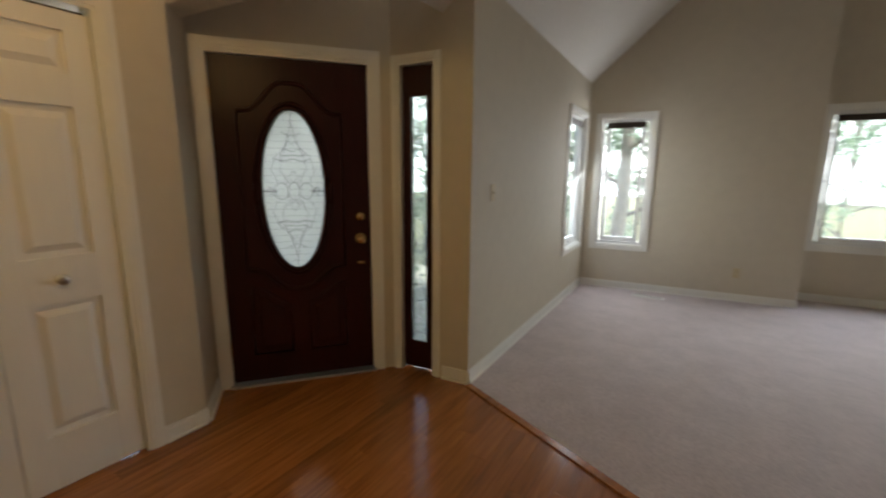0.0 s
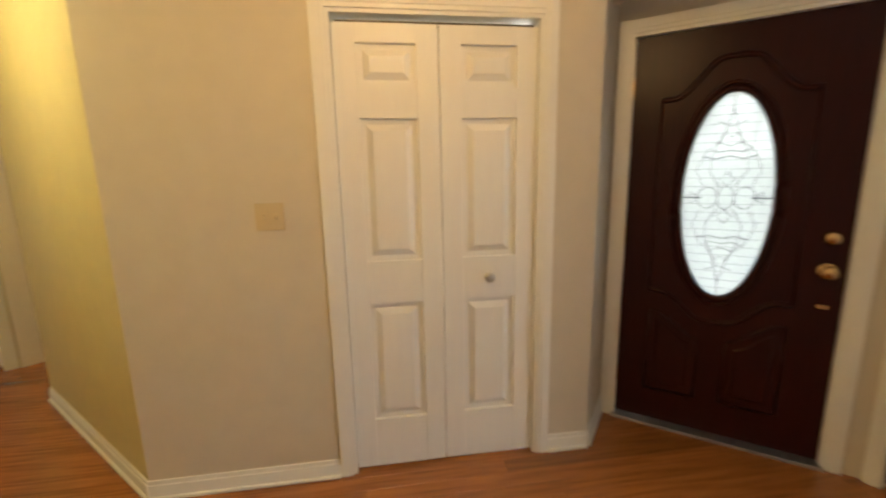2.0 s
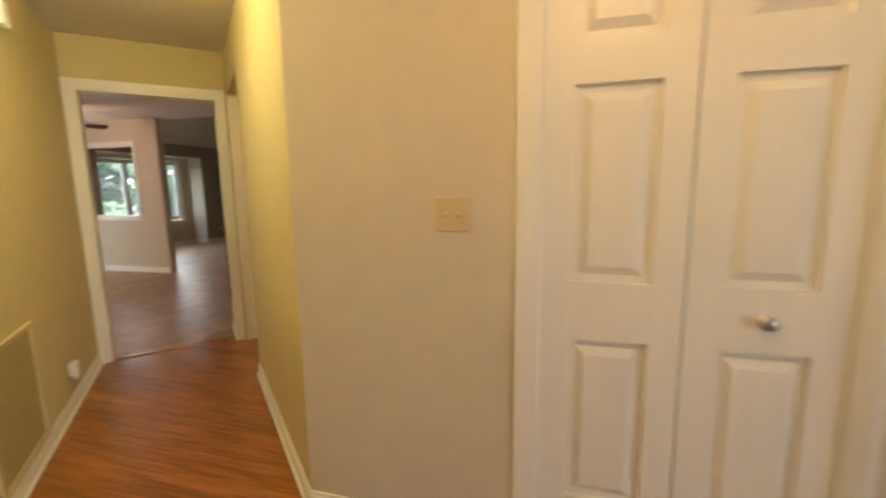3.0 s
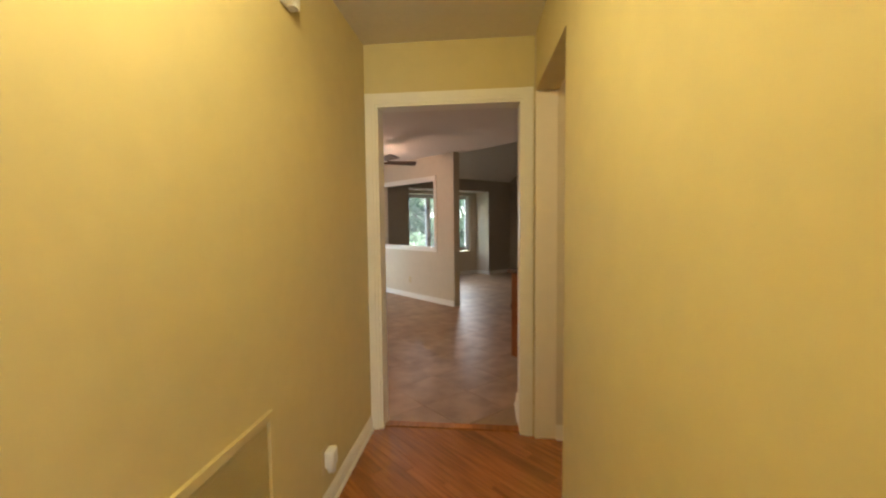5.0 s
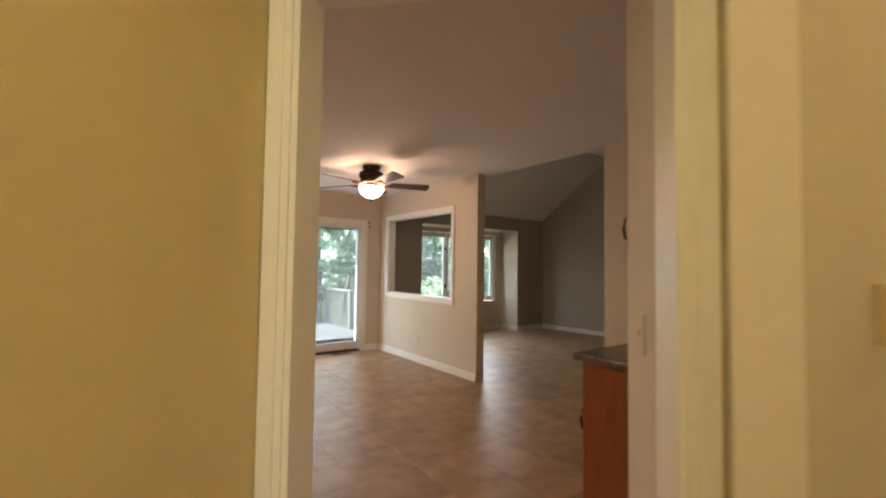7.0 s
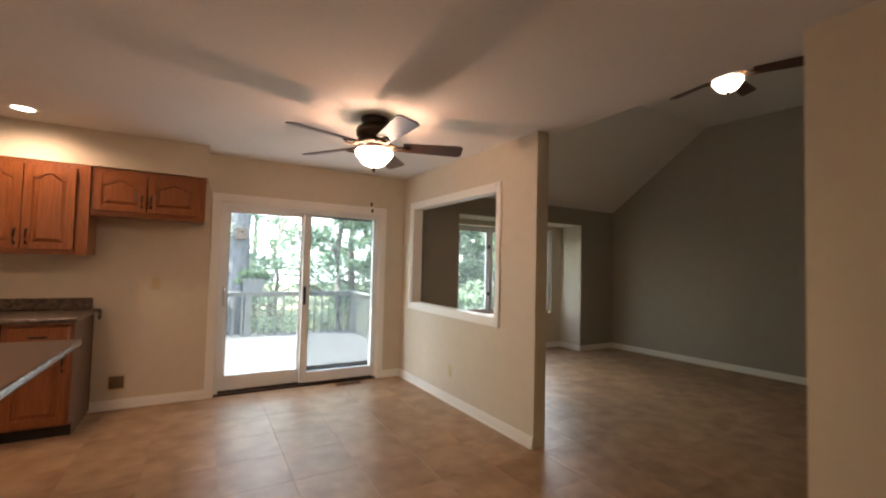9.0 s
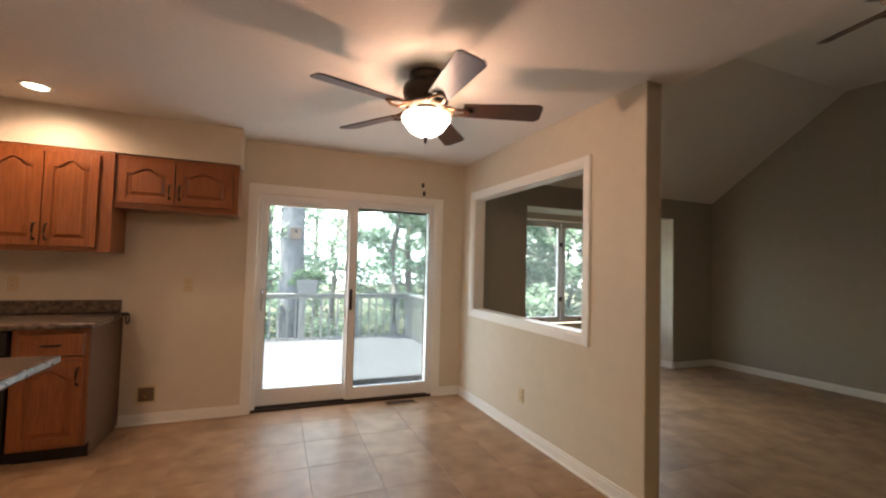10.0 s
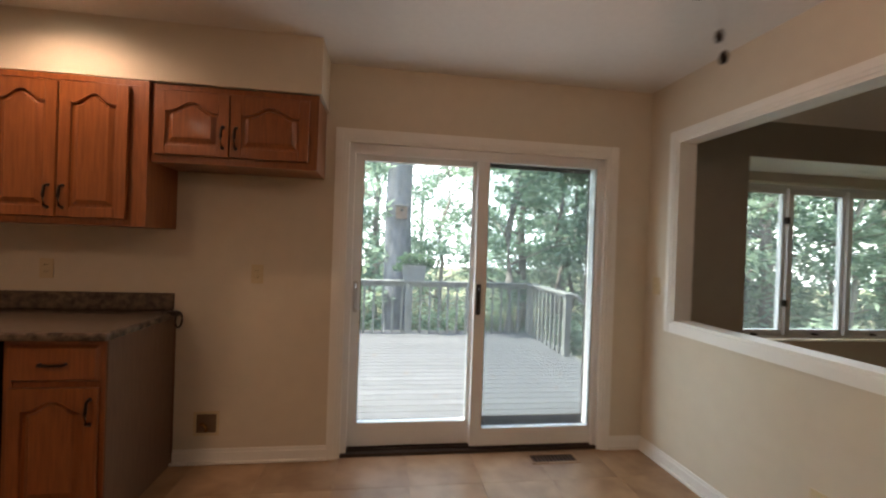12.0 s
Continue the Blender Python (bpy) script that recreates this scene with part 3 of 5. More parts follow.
def bifold(m, s0, s1, top, knob_at):
    door = thing("bifold_door", m, "white six-panel bifold closet door, closed", "closet door")
    mid = (s0 + s1) / 2
    leaves = [panel_leaf(door, s0 + 0.004, mid - 0.003, 0.012, top - 0.028, -0.02, 0.033, FIELDS, DOORWHITE, 0.092),
              panel_leaf(door, mid + 0.003, s1 - 0.004, 0.012, top - 0.028, -0.02, 0.033, FIELDS, DOORWHITE, 0.092)]
    part("track", box(s0 + 0.017, s1 - 0.017, -0.06, -0.03, top - 0.036, top - 0.017), DARKMETAL, door)
    knob = part("knob", lathe([(0.0, 0.036), (0.014, 0.036), (0.023, 0.029), (0.021, 0.018), (0.010, 0.010), (0.014, 0.004), (0.020, 0.0)], 24), NICKEL, leaves[0 if knob_at < mid else 1], smooth=True)
    knob.matrix_local = pose(knob_at, -0.02, 0.93, -90, 0, 0)
    return door


bifold(m_closet, 0.291, 1.159, 2.034, 0.51)
bifold(m_bifold, 0.116, 0.934, 2.014, 0.64)
tagged(part("closet_back", box(0.2, 1.3, -0.75, -0.70, 0, 2.4), PAINT, m=m_closet), "closet back wall behind the doors", "wall", kind="structure")
tagged(part("closet_back", box(0.1, 1.2, -0.60, -0.55, 0, 2.4), PAINT, m=m_bifold), "closet back wall behind the doors", "wall", kind="structure")


def oval(cx, cz, rx, rz, n=64, start=0.0):
    return [(cx + rx * math.cos(start + 2 * math.pi * k / n), cz + rz * math.sin(start + 2 * math.pi * k / n)) for k in range(n)]


def front_door():
    door = thing("front_door", m_front, "dark mahogany front door with oval leaded glass, closed", "door")
    x0, x1, z0, z1 = DOOR_S0 + 0.018, DOOR_S1 - 0.018, 0.018, DOOR_H - 0.018
    y0, y1 = -0.075, -0.03
    cx, cz, rx, rz = (x0 + x1) / 2 + 0.018, 1.258, 0.186, 0.490
    # slab with an oval hole
    bm = bmesh.new()
    n = 96
    ring = oval(cx, cz, rx, rz, n)
    outer = []
    for u, v in ring:
        du, dv = u - cx, v - cz
        k = min(((x1 if du > 0 else x0) - cx) / du if abs(du) > 1e-6 else 1e9, ((z1 if dv > 0 else z0) - cz) / dv if abs(dv) > 1e-6 else 1e9)
        outer.append((cx + du * k, cz + dv * k))
    for corner in ((x0, z0), (x1, z0), (x0, z1), (x1, z1)):
        near = min(range(n), key=lambda i: math.hypot(outer[i][0] - corner[0], outer[i][1] - corner[1]))
        outer[near] = corner
    rings = [[bm.verts.new((u, y, v)) for u, v in line] for y, line in ((y1, outer), (y1, ring), (y0, ring), (y0, outer))]
    for a, b in zip(rings, rings[1:] + rings[:1]):
        for k in range(n):
            q = (k + 1) % n
            bm.faces.new((a[k], a[q], b[q], b[k]))
    slab_ob = part("slab", bm, MAHOGANY, door)
    part("oval_moulding", add_tube(tube([(u, y1 + 0.002, v) for u, v in oval(cx, cz, rx + 0.012, rz + 0.014, 72)], 0.016, 8, True), [(u, y1 + 0.001, v) for u, v in oval(cx, cz, rx + 0.04, rz + 0.042, 72)], 0.010, 8, True), MAHOGANY, door, smooth=True)
    glass_ob = part("oval_glass", prism(oval(cx, cz, rx + 0.004, rz + 0.004, 64), -0.056, -0.050, "y"), FROST, door, "frosted white oval leaded glass")
    glass_ob.visible_shadow = False

    def mould(points, r=0.011):
        part("moulding", tube([(cx + u, y1, v) for u, v in points], r, 8), MAHOGANY, slab_ob, smooth=True)

    def swell(u):
        f = min(1.0, max(0.0, (0.25 - abs(u)) / 0.19))
        return f * f * (3 - 2 * f)

    us = [-0.30 + 0.60 * k / 30 for k in range(31)]
    mould([(u, 1.735 + 0.15 * swell(u) + 0.02 * max(0.0, 1 - (u / 0.13) ** 2)) for u in us], 0.013)
    mould([(u, 0.765 - 0.115 * swell(u) - 0.02 * max(0.0, 1 - (u / 0.13) ** 2)) for u in us], 0.013)
    for side in (-1, 1):
        mould([(side * 0.30, 1.735), (side * 0.302, 0.765)], 0.006)
    for side in (-1, 1):
        mould([(side * 0.06, 0.20), (side * 0.29, 0.20), (side * 0.29, 0.66), (side * 0.23, 0.645), (side * 0.16, 0.59), (side * 0.10, 0.545), (side * 0.06, 0.53), (side * 0.06, 0.20)], 0.008)
        part("raised_panel", prism([(cx + side * u, v) for u, v in ((0.09, 0.235), (0.26, 0.235), (0.26, 0.615), (0.20, 0.575), (0.14, 0.52), (0.09, 0.50))], y1 - 0.002, y1 + 0.006, "y", inset=0.018), MAHOGANY, slab_ob)
    # leading of the glass
    bm = bmesh.new()
    yy = -0.047

    def came(points, r=0.0017):
        add_tube(bm, [(cx + u, yy, cz + v) for u, v in points], r, 5)

    came([(-rx, 0), (-0.10, 0)], 0.0032)
    came([(rx, 0), (0.10, 0)], 0.0032)
    for sx in (-1, 1):
        came([(sx * (0.075 + 0.042 * math.cos(a)), 0.052 * math.sin(a)) for a in [2 * math.pi * k / 20 for k in range(21)]])
        came([(sx * 0.115, 0), (sx * 0.145, 0.03), (sx * 0.155, 0.0), (sx * 0.145, -0.03), (sx * 0.115, 0)], 0.002)
        came([(sx * 0.03, 0.05), (sx * 0.075, 0.13), (sx * 0.07, 0.21), (sx * 0.03, 0.30), (0, 0.42), (0, rz)])
        came([(sx * 0.03, -0.05), (sx * 0.075, -0.13), (sx * 0.07, -0.21), (sx * 0.03, -0.30), (0, -0.42), (0, -rz)])
    came([(0.034 * math.cos(a), 0.055 * math.sin(a)) for a in [2 * math.pi * k / 20 for k in range(21)]])
    for s in (-1, 1):
        came([(-0.085, s * 0.235), (-0.05, s * 0.262), (0, s * 0.245), (0.05, s * 0.262), (0.085, s * 0.235), (0.05, s * 0.215), (0, s * 0.225), (-0.05, s * 0.215), (-0.085, s * 0.235)])
        came([(-0.05, s * 0.262), (-0.02, s * 0.31), (0, s * 0.285), (0.02, s * 0.31), (0.05, s * 0.262)], 0.002)
    for s in (-1, 1):
        came([(-0.11, s * 0.20), (-0.055, s * 0.185), (0, s * 0.20), (0.055, s * 0.185), (0.11, s * 0.20)], 0.0022)
        came([(-0.055, s * 0.36), (0, s * 0.335), (0.055, s * 0.36)], 0.0015)
        for sx in (-1, 1):
            came([(sx * 0.10, s * 0.06), (sx * 0.13, s * 0.13), (sx * 0.105, s * 0.20), (sx * 0.085, s * 0.235)], 0.0015)
            came([(0, s * 0.055), (sx * 0.03, s * 0.09), (0, s * 0.125)], 0.0015)
    for k in range(-11, 12):
        v = k * 0.042 + 0.012
        w = rx * math.sqrt(max(0.0, 1 - (v / rz) ** 2)) - 0.006
        if w > 0.03:
            came([(-w, v), (w, v)], 0.0007)
    part("leading", bm, LEAD, glass_ob)
    # lock, knob and plate; the latch side is next to the sidelight
    ux = x0 + 0.065
    for z, big in ((1.09, False), (0.94, True)):
        prof = [(0.0, 0.062), (0.018, 0.060), (0.030, 0.050), (0.031, 0.038), (0.020, 0.026), (0.012, 0.018), (0.014, 0.008), (0.036, 0.006), (0.038, 0.0)] if big else [(0.0, 0.030), (0.020, 0.029), (0.028, 0.022), (0.032, 0.006), (0.034, 0.0)]
        knob = part("door_knob" if big else "deadbolt", lathe(prof, 28), BRASS, door, "aged brass", smooth=True)
        knob.matrix_local = pose(ux, y1, z, -90, 0, 0)
    part("latch_plate", box(ux - 0.022, ux + 0.022, y1, y1 + 0.005, 0.765, 0.785, bevel=0.002), BRASS, door)
    for z in (0.25, 1.05, 1.80):
        part("hinge", box(x1 - 0.004, x1 + 0.016, y1 - 0.004, y1 + 0.008, z - 0.05, z + 0.05, bevel=0.002), BRASS, door)
    return door


front_door()


def sidelight():
    unit = thing("sidelight", m_side, "narrow dark mahogany sidelight with leaded clear glass", "window")
    x0, x1, y0, y1 = 0.266, 0.504, -0.085, -0.04
    part("frame", boxes([(x0, x0 + 0.052, y0, y1, 0.015, 2.04), (x1 - 0.052, x1, y0, y1, 0.015, 2.04), (x0 + 0.052, x1 - 0.052, y0, y1, 0.015, 0.21), (x0 + 0.052, x1 - 0.052, y0, y1, 1.86, 2.04)]), MAHOGANY, unit)
    part("glazing_bead", boxes([(x0 + 0.046, x0 + 0.060, y1, y1 + 0.008, 0.20, 1.87), (x1 - 0.060, x1 - 0.046, y1, y1 + 0.008, 0.20, 1.87), (x0 + 0.06, x1 - 0.06, y1, y1 + 0.008, 0.20, 0.215), (x0 + 0.06, x1 - 0.06, y1, y1 + 0.008, 1.855, 1.87)]), MAHOGANY, unit)
    pane = part("pane", box(x0 + 0.05, x1 - 0.05, -0.066, -0.060, 0.205, 1.865), ARTGLASS, unit, "rippled bevelled glass pane")
    pane.visible_shadow = False
    bm = bmesh.new()
    for z in (0.27, 0.44, 0.62, 0.90, 1.20, 1.48, 1.78):
        add_tube(bm, [(x0 + 0.05, -0.057, z), (x1 - 0.05, -0.057, z)], 0.003, 5)
    for x in (x0 + 0.072, x1 - 0.072):
        add_tube(bm, [(x, -0.057, 0.21), (x, -0.057, 1.86)], 0.0022, 5)
    cx = (x0 + x1) / 2
    for z in (0.55, 0.90):
        add_tube(bm, [(cx + 0.035 * math.cos(a), -0.057, z + 0.05 * math.sin(a)) for a in [2 * math.pi * k / 16 for k in range(17)]], 0.0022, 5)
    part("leading", bm, LEAD, pane)


sidelight()


# ---- windows ----
def window(name, m, s0, s1, z0, z1, lights, label, screen=False, shade=True):
    """A framed casement window with a sash, pane and crank for each light, set in an opening."""
    unit = thing(name, m, label, "window", kind="structure")
    a, b, lo, hi = s0 + 0.017, s1 - 0.017, z0 + 0.017, z1 - 0.017
    part("window_frame", boxes([(a, a + 0.03, -0.11, -0.03, lo, hi), (b - 0.03, b, -0.11, -0.03, lo, hi), (a + 0.03, b - 0.03, -0.11, -0.03, lo, lo + 0.03), (a + 0.03, b - 0.03, -0.11, -0.03, hi - 0.03, hi)]), VINYL, unit)
    w = (b - a - 0.06) / lights
    for k in range(lights):
        u0, u1 = a + 0.03 + k * w, a + 0.03 + (k + 1) * w
        if k:
            part("mullion", box(u0 - 0.022, u0 + 0.022, -0.105, -0.02, lo + 0.03, hi - 0.03, bevel=0.004), VINYL, unit)
        sash = part("sash", boxes([(u0 + 0.02, u0 + 0.06, -0.085, -0.045, lo + 0.03, hi - 0.03), (u1 - 0.06, u1 - 0.02, -0.085, -0.045, lo + 0.03, hi - 0.03), (u0 + 0.06, u1 - 0.06, -0.085, -0.045, lo + 0.03, lo + 0.08), (u0 + 0.06, u1 - 0.06, -0.085, -0.045, hi - 0.08, hi - 0.03)]), VINYL, unit)
        pane = part("pane", box(u0 + 0.055, u1 - 0.055, -0.068, -0.062, lo + 0.075, hi - 0.075), CLEAR, sash)
        pane.visible_shadow = False
        crank = bmesh.new()
        add_box(crank, (u0 + u1) / 2 - 0.03, (u0 + u1) / 2 + 0.03, -0.045, -0.025, lo + 0.03, lo + 0.045, bevel=0.003)
        add_tube(crank, [((u0 + u1) / 2, -0.03, lo + 0.045), ((u0 + u1) / 2 + 0.05, -0.02, lo + 0.05)], 0.005, 6)
        part("crank", crank, BRONZE if lights > 2 else WHITEPLASTIC, unit)
        if lights > 2 and k == lights - 1:
            for z in (lo + 0.32, hi - 0.32):
                part("lock", box(u0 + 0.005, u0 + 0.04, -0.045, -0.015, z - 0.03, z + 0.03, bevel=0.004), BRONZE, sash)
        if shade:
            part("roller_shade", box(u0 + 0.02, u1 - 0.02, -0.045, -0.02, hi - 0.10, hi - 0.035, bevel=0.008), DARKMETAL, unit, "rolled-up dark shade")
    return unit


window("window_1", m_lside, 0.16, 0.86, 0.56, 2.02, 1, "white casement window beside the living room corner")
window("window_2", m_lfar, 1.50, 2.05, 0.53, 2.02, 1, "white narrow casement window with a rolled-up shade")
window("window_3", m_lbay, 0.25, 2.12, 0.62, 2.05, 2, "wide white two-light window of the living room")
window("window_4", m_bay, 0.22, 2.21, 0.60, 2.02, 3, "white three-light casement window in the family room bay", shade=False)


def sliding_door():
    unit = thing("sliding_door", m_slide, "white-framed sliding glass patio door, closed", "sliding door")
    a, b, hi = 0.318, 2.022, 1.967
    part("outer_frame", boxes([(a, a + 0.035, -0.15, -0.02, 0.0, hi), (b - 0.035, b, -0.15, -0.02, 0.0, hi), (a + 0.035, b - 0.035, -0.15, -0.02, hi - 0.045, hi)]), VINYL, unit)
    part("track", boxes([(a, b, -0.16, -0.006, 0.0, 0.022), (a, b, -0.10, -0.09, 0.022, 0.034), (a, b, -0.05, -0.04, 0.022, 0.034)]), DARKMETAL, unit, "dark aluminium floor track")
    part("shade_headrail", box(a + 0.035, b - 0.035, -0.05, -0.022, hi - 0.06, hi - 0.046), VINYL, unit)

    def sash(u0, u1, y0, y1, w0, w1, lo, hi0, top, label):
        s = part("sash", boxes([(u0, u0 + w0, y0, y1, 0.035, top), (u1 - w1, u1, y0, y1, 0.035, top), (u0 + w0, u1 - w1, y0, y1, 0.035, lo), (u0 + w0, u1 - w1, y0, y1, hi0, top)]), VINYL, unit, label)
        pane = part("pane", box(u0 + w0 - 0.004, u1 - w1 + 0.004, (y0 + y1) / 2 - 0.004, (y0 + y1) / 2 + 0.004, lo - 0.004, hi0 + 0.004), CLEAR, s)
        pane.visible_shadow = False
        part("glazing_seal", boxes([(u0 + w0, u0 + w0 + 0.004, y1 - 0.010, y1 - 0.002, lo, hi0), (u1 - w1 - 0.004, u1 - w1, y1 - 0.010, y1 - 0.002, lo, hi0)]), DARKMETAL, s)
        return s

    s1 = sash(a + 0.026, 1.195, -0.075, -0.03, 0.026, 0.075, 0.150, 1.905, hi - 0.012, "sash in front with an insect screen behind it")
    s2 = sash(1.15, b - 0.03, -0.125, -0.08, 0.066, 0.060, 0.185, 1.875, hi - 0.046, "sliding sash")
    # insect screen outside the first sash
    scr = part("screen_frame", boxes([(a + 0.048, a + 0.056, -0.145, -0.13, 0.06, 1.935), (1.136, 1.144, -0.145, -0.13, 0.06, 1.935), (a + 0.056, 1.136, -0.145, -0.13, 0.06, 0.190), (a + 0.056, 1.136, -0.145, -0.13, 1.888, 1.935)]), DARKMETAL, unit, "dark insect screen frame")
    mesh = part("screen_mesh", box(a + 0.056, 1.136, -0.139, -0.137, 0.190, 1.888), SCREEN, scr)
    mesh.visible_shadow = False
    for u, y, s in ((1.168, -0.03, s1), (b - 0.06, -0.08, s2)):
        bm = box(u - 0.014, u + 0.014, y, y + 0.012, 0.90, 1.10, bevel=0.004)
        add_tube(bm, [(u, y + 0.01, 0.92), (u, y + 0.04, 0.94), (u, y + 0.04, 1.06), (u, y + 0.01, 1.08)], 0.007, 8)
        part("handle", bm, BRONZE if s is s1 else NICKEL, s)
    return unit


sliding_door()


# ---- kitchen cabinets ----
def arched_door(parent, x0, x1, z0, z1, y, side, arch=True, handle="low", name="door"):
    """A cabinet door on a front that faces side (+1: +y, -1: -y) with a cathedral-arched raised panel."""
    st = 0.052
    rise = min(0.05, (x1 - x0) * 0.17) if arch else 0.0
    t = 0.019 * side
    top0 = z1 - st - rise
    cx, hw = (x0 + x1) / 2, (x1 - x0) / 2 - st

    def curve(u):
        if not arch:
            return 0.0
        k = min(1.0, abs(u - cx) / hw)
        return rise * (0.5 + 0.5 * math.cos(math.pi * min(1.0, k * 1.15)))

    us = [x0 + st + (x1 - x0 - 2 * st) * k / 16 for k in range(17)]

    def ordered(a, b):
        return (a, b) if a < b else (b, a)

    ya, yb = ordered(y, y + t)
    rail = prism([(u, top0 + curve(u)) for u in us] + [(x1 - st, z1), (x0 + st, z1)], ya, yb, "y")
    back = box(x0 + st, x1 - st, *ordered(y, y + t * 0.35), z0 + st, z1 - st)
    field_us = [x0 + st + 0.014 + (x1 - x0 - 2 * st - 0.028) * k / 16 for k in range(17)]
    field = prism([(u, top0 + curve(u) - 0.014) for u in field_us] + [(x1 - st - 0.014, z0 + st + 0.014), (x0 + st + 0.014, z0 + st + 0.014)], y + t * 0.35, y + t * 0.95, "y", inset=0.022)
    door = part(name, back, OAK, parent)
    for u in (x0, x1 - st):
        part("stile", box(u, u + st, ya, yb, z0, z1, bevel=0.003), OAK, door)
    part("bottom_rail", box(x0 + st, x1 - st, ya, yb, z0, z0 + st, bevel=0.003), OAK, door)
    part("top_rail", rail, OAK, door)
    part("raised_panel", field, OAK, door)
    if handle:
        hx = x0 + 0.028 if "left" in handle else x1 - 0.028
        hz = z0 + 0.045 if "low" in handle else (z1 - 0.16 if "high" in handle else (z0 + z1) / 2 - 0.055)
        pull = tube([(hx, y + t, hz), (hx, y + t * 2.2, hz + 0.008), (hx, y + t * 2.6, hz + 0.055), (hx, y + t * 2.2, hz + 0.102), (hx, y + t, hz + 0.11)], [0.009, 0.006, 0.0075, 0.006, 0.009], 8)
        part("handle", pull, BRONZE, door, "dark bronze pull", smooth=True)
    return door


def cabinet(name, x0, x1, z0, z1, y_back, y_front, doors, label, toe=False, drawers=(), arch=True):
    side = 1 if y_front > y_back else -1
    cab = thing(name, pose(0, 0, 0), label, "cabinet", group="stained oak kitchen cabinets")
    lo = z0 + (0.10 if toe else 0.0)
    ys = sorted((y_back, y_front))
    body = boxes([(x0, x1, *ys, lo, z1)], bevel=0.003)
    if toe:
        add_box(body, x0 + 0.002, x1 - 0.002, *sorted((y_back, y_front - side * 0.075)), z0, lo)
    part("body", body, OAK, cab)
    # face frame
    yf = sorted((y_front, y_front + side * 0.004))
    part("face_frame", boxes([(x0, x0 + 0.035, *yf, lo, z1), (x1 - 0.035, x1, *yf, lo, z1), (x0 + 0.035, x1 - 0.035, *yf, z1 - 0.03, z1), (x0 + 0.035, x1 - 0.035, *yf, lo, lo + 0.03)]), OAK, cab)
    if toe:
        part("toe_kick", box(x0, x1, *sorted((y_front - side * 0.074, y_front - side * 0.070)), z0, lo), BLACK, cab)
    for d0, d1, c0, c1, hnd in doors:
        arched_door(cab, d0, d1, c0, c1, y_front + side * 0.005, side, arch, hnd)
    for d0, d1, c0, c1 in drawers:
        dr = part("drawer_front", prism([(d0, c0), (d1, c0), (d1, c1), (d0, c1)], y_front + side * 0.005, y_front + side * 0.024, "y", inset=0.012), OAK, cab)
        mx, mz, y = (d0 + d1) / 2, (c0 + c1) / 2, y_front + side * 0.024
        part("handle", tube([(mx - 0.05, y, mz), (mx - 0.045, y + side * 0.02, mz), (mx, y + side * 0.026, mz), (mx + 0.045, y + side * 0.02, mz), (mx + 0.05, y, mz)], 0.0065, 8), BRONZE, dr, smooth=True)
    return cab


YB = -8.25
cabinet("wall_cabinet", -4.135, -3.305, 1.725, 2.13, YB, -7.95, [(-4.09, -3.695, 1.765, 2.09, "low_right"), (-3.685, -3.325, 1.765, 2.09, "low_left")], "short stained oak wall cabinet with arched doors above the refrigerator space")
cabinet("wall_cabinet", -3.30, -2.56, 1.385, 2.13, YB, -7.93, [(-3.215, -2.905, 1.42, 2.09, "low_right"), (-2.895, -2.585, 1.42, 2.09, "low_left")], "tall stained oak wall cabinet with arched doors under the soffit")
cabinet("wall_cabinet", -2.555, -1.80, 1.385, 2.13, YB, -7.93, [(-2.53, -2.185, 1.42, 2.09, "low_right"), (-2.175, -1.83, 1.42, 2.09, "low_left")], "tall stained oak wall cabinet with arched doors under the soffit")
base_end = cabinet("base_cabinet", -3.305, -2.905, 0.0, 0.872, YB, -7.65, [(-3.285, -2.935, 0.12, 0.665, "high_left")], "stained oak base cabinet with drawer and door under the worktop", toe=True, drawers=[(-3.285, -2.935, 0.69, 0.85)])
cabinet("base_cabinet", -2.285, -1.02, 0.0, 0.872, YB, -7.65, [(-2.26, -1.66, 0.12, 0.665, "high_right"), (-1.64, -1.04, 0.12, 0.665, "high_left")], "wide stained oak base cabinet under the worktop", toe=True, drawers=[(-2.26, -1.66, 0.69, 0.85), (-1.64, -1.04, 0.69, 0.85)])
part("end_panel", boxes([(-3.309, -3.3055, YB + 0.003, -7.652, 0.10, 0.870), (-3.309, -3.3055, YB + 0.003, -7.735, 0.0, 0.10)]), SHADEDVENEER, base_end, "dull brown veneer end panel, darkened for its shaded side")
part("scribe_moulding", box(-3.318, -3.3095, YB + 0.002, YB + 0.016, 0.0, 0.87, bevel=0.003), SHADEDVENEER, base_end)
dish = thing("dishwasher", pose(0, 0, 0), "black built-in dishwasher between oak base cabinets", "dishwasher")
part("body", box(-2.90, -2.29, YB, -7.66, 0.10, 0.868), BLACK, dish)
part("door", box(-2.895, -2.295, -7.66, -7.625, 0.12, 0.70, bevel=0.006), BLACK, dish)
part("control_panel", box(-2.895, -2.295, -7.66, -7.62, 0.71, 0.866, bevel=0.006), BLACK, dish)
part("handle", tube([(-2.80, -7.62, 0.73), (-2.79, -7.59, 0.73), (-2.40, -7.59, 0.73), (-2.39, -7.62, 0.73)], 0.009, 8), BLACK, dish)
part("toe_kick", box(-2.895, -2.295, -7.75, -7.735, 0.0, 0.10), BLACK, dish)


def worktop(name, x0, x1, y0, y1, label, splash=None):
    top = thing(name, pose(0, 0, 0), label, "worktop")
    part("slab", box(x0, x1, y0, y1, 0.873, 0.912, bevel=0.012), GRANITE, top)
    if splash:
        part("backsplash", box(*splash, bevel=0.005), GRANITE, top)
    return top


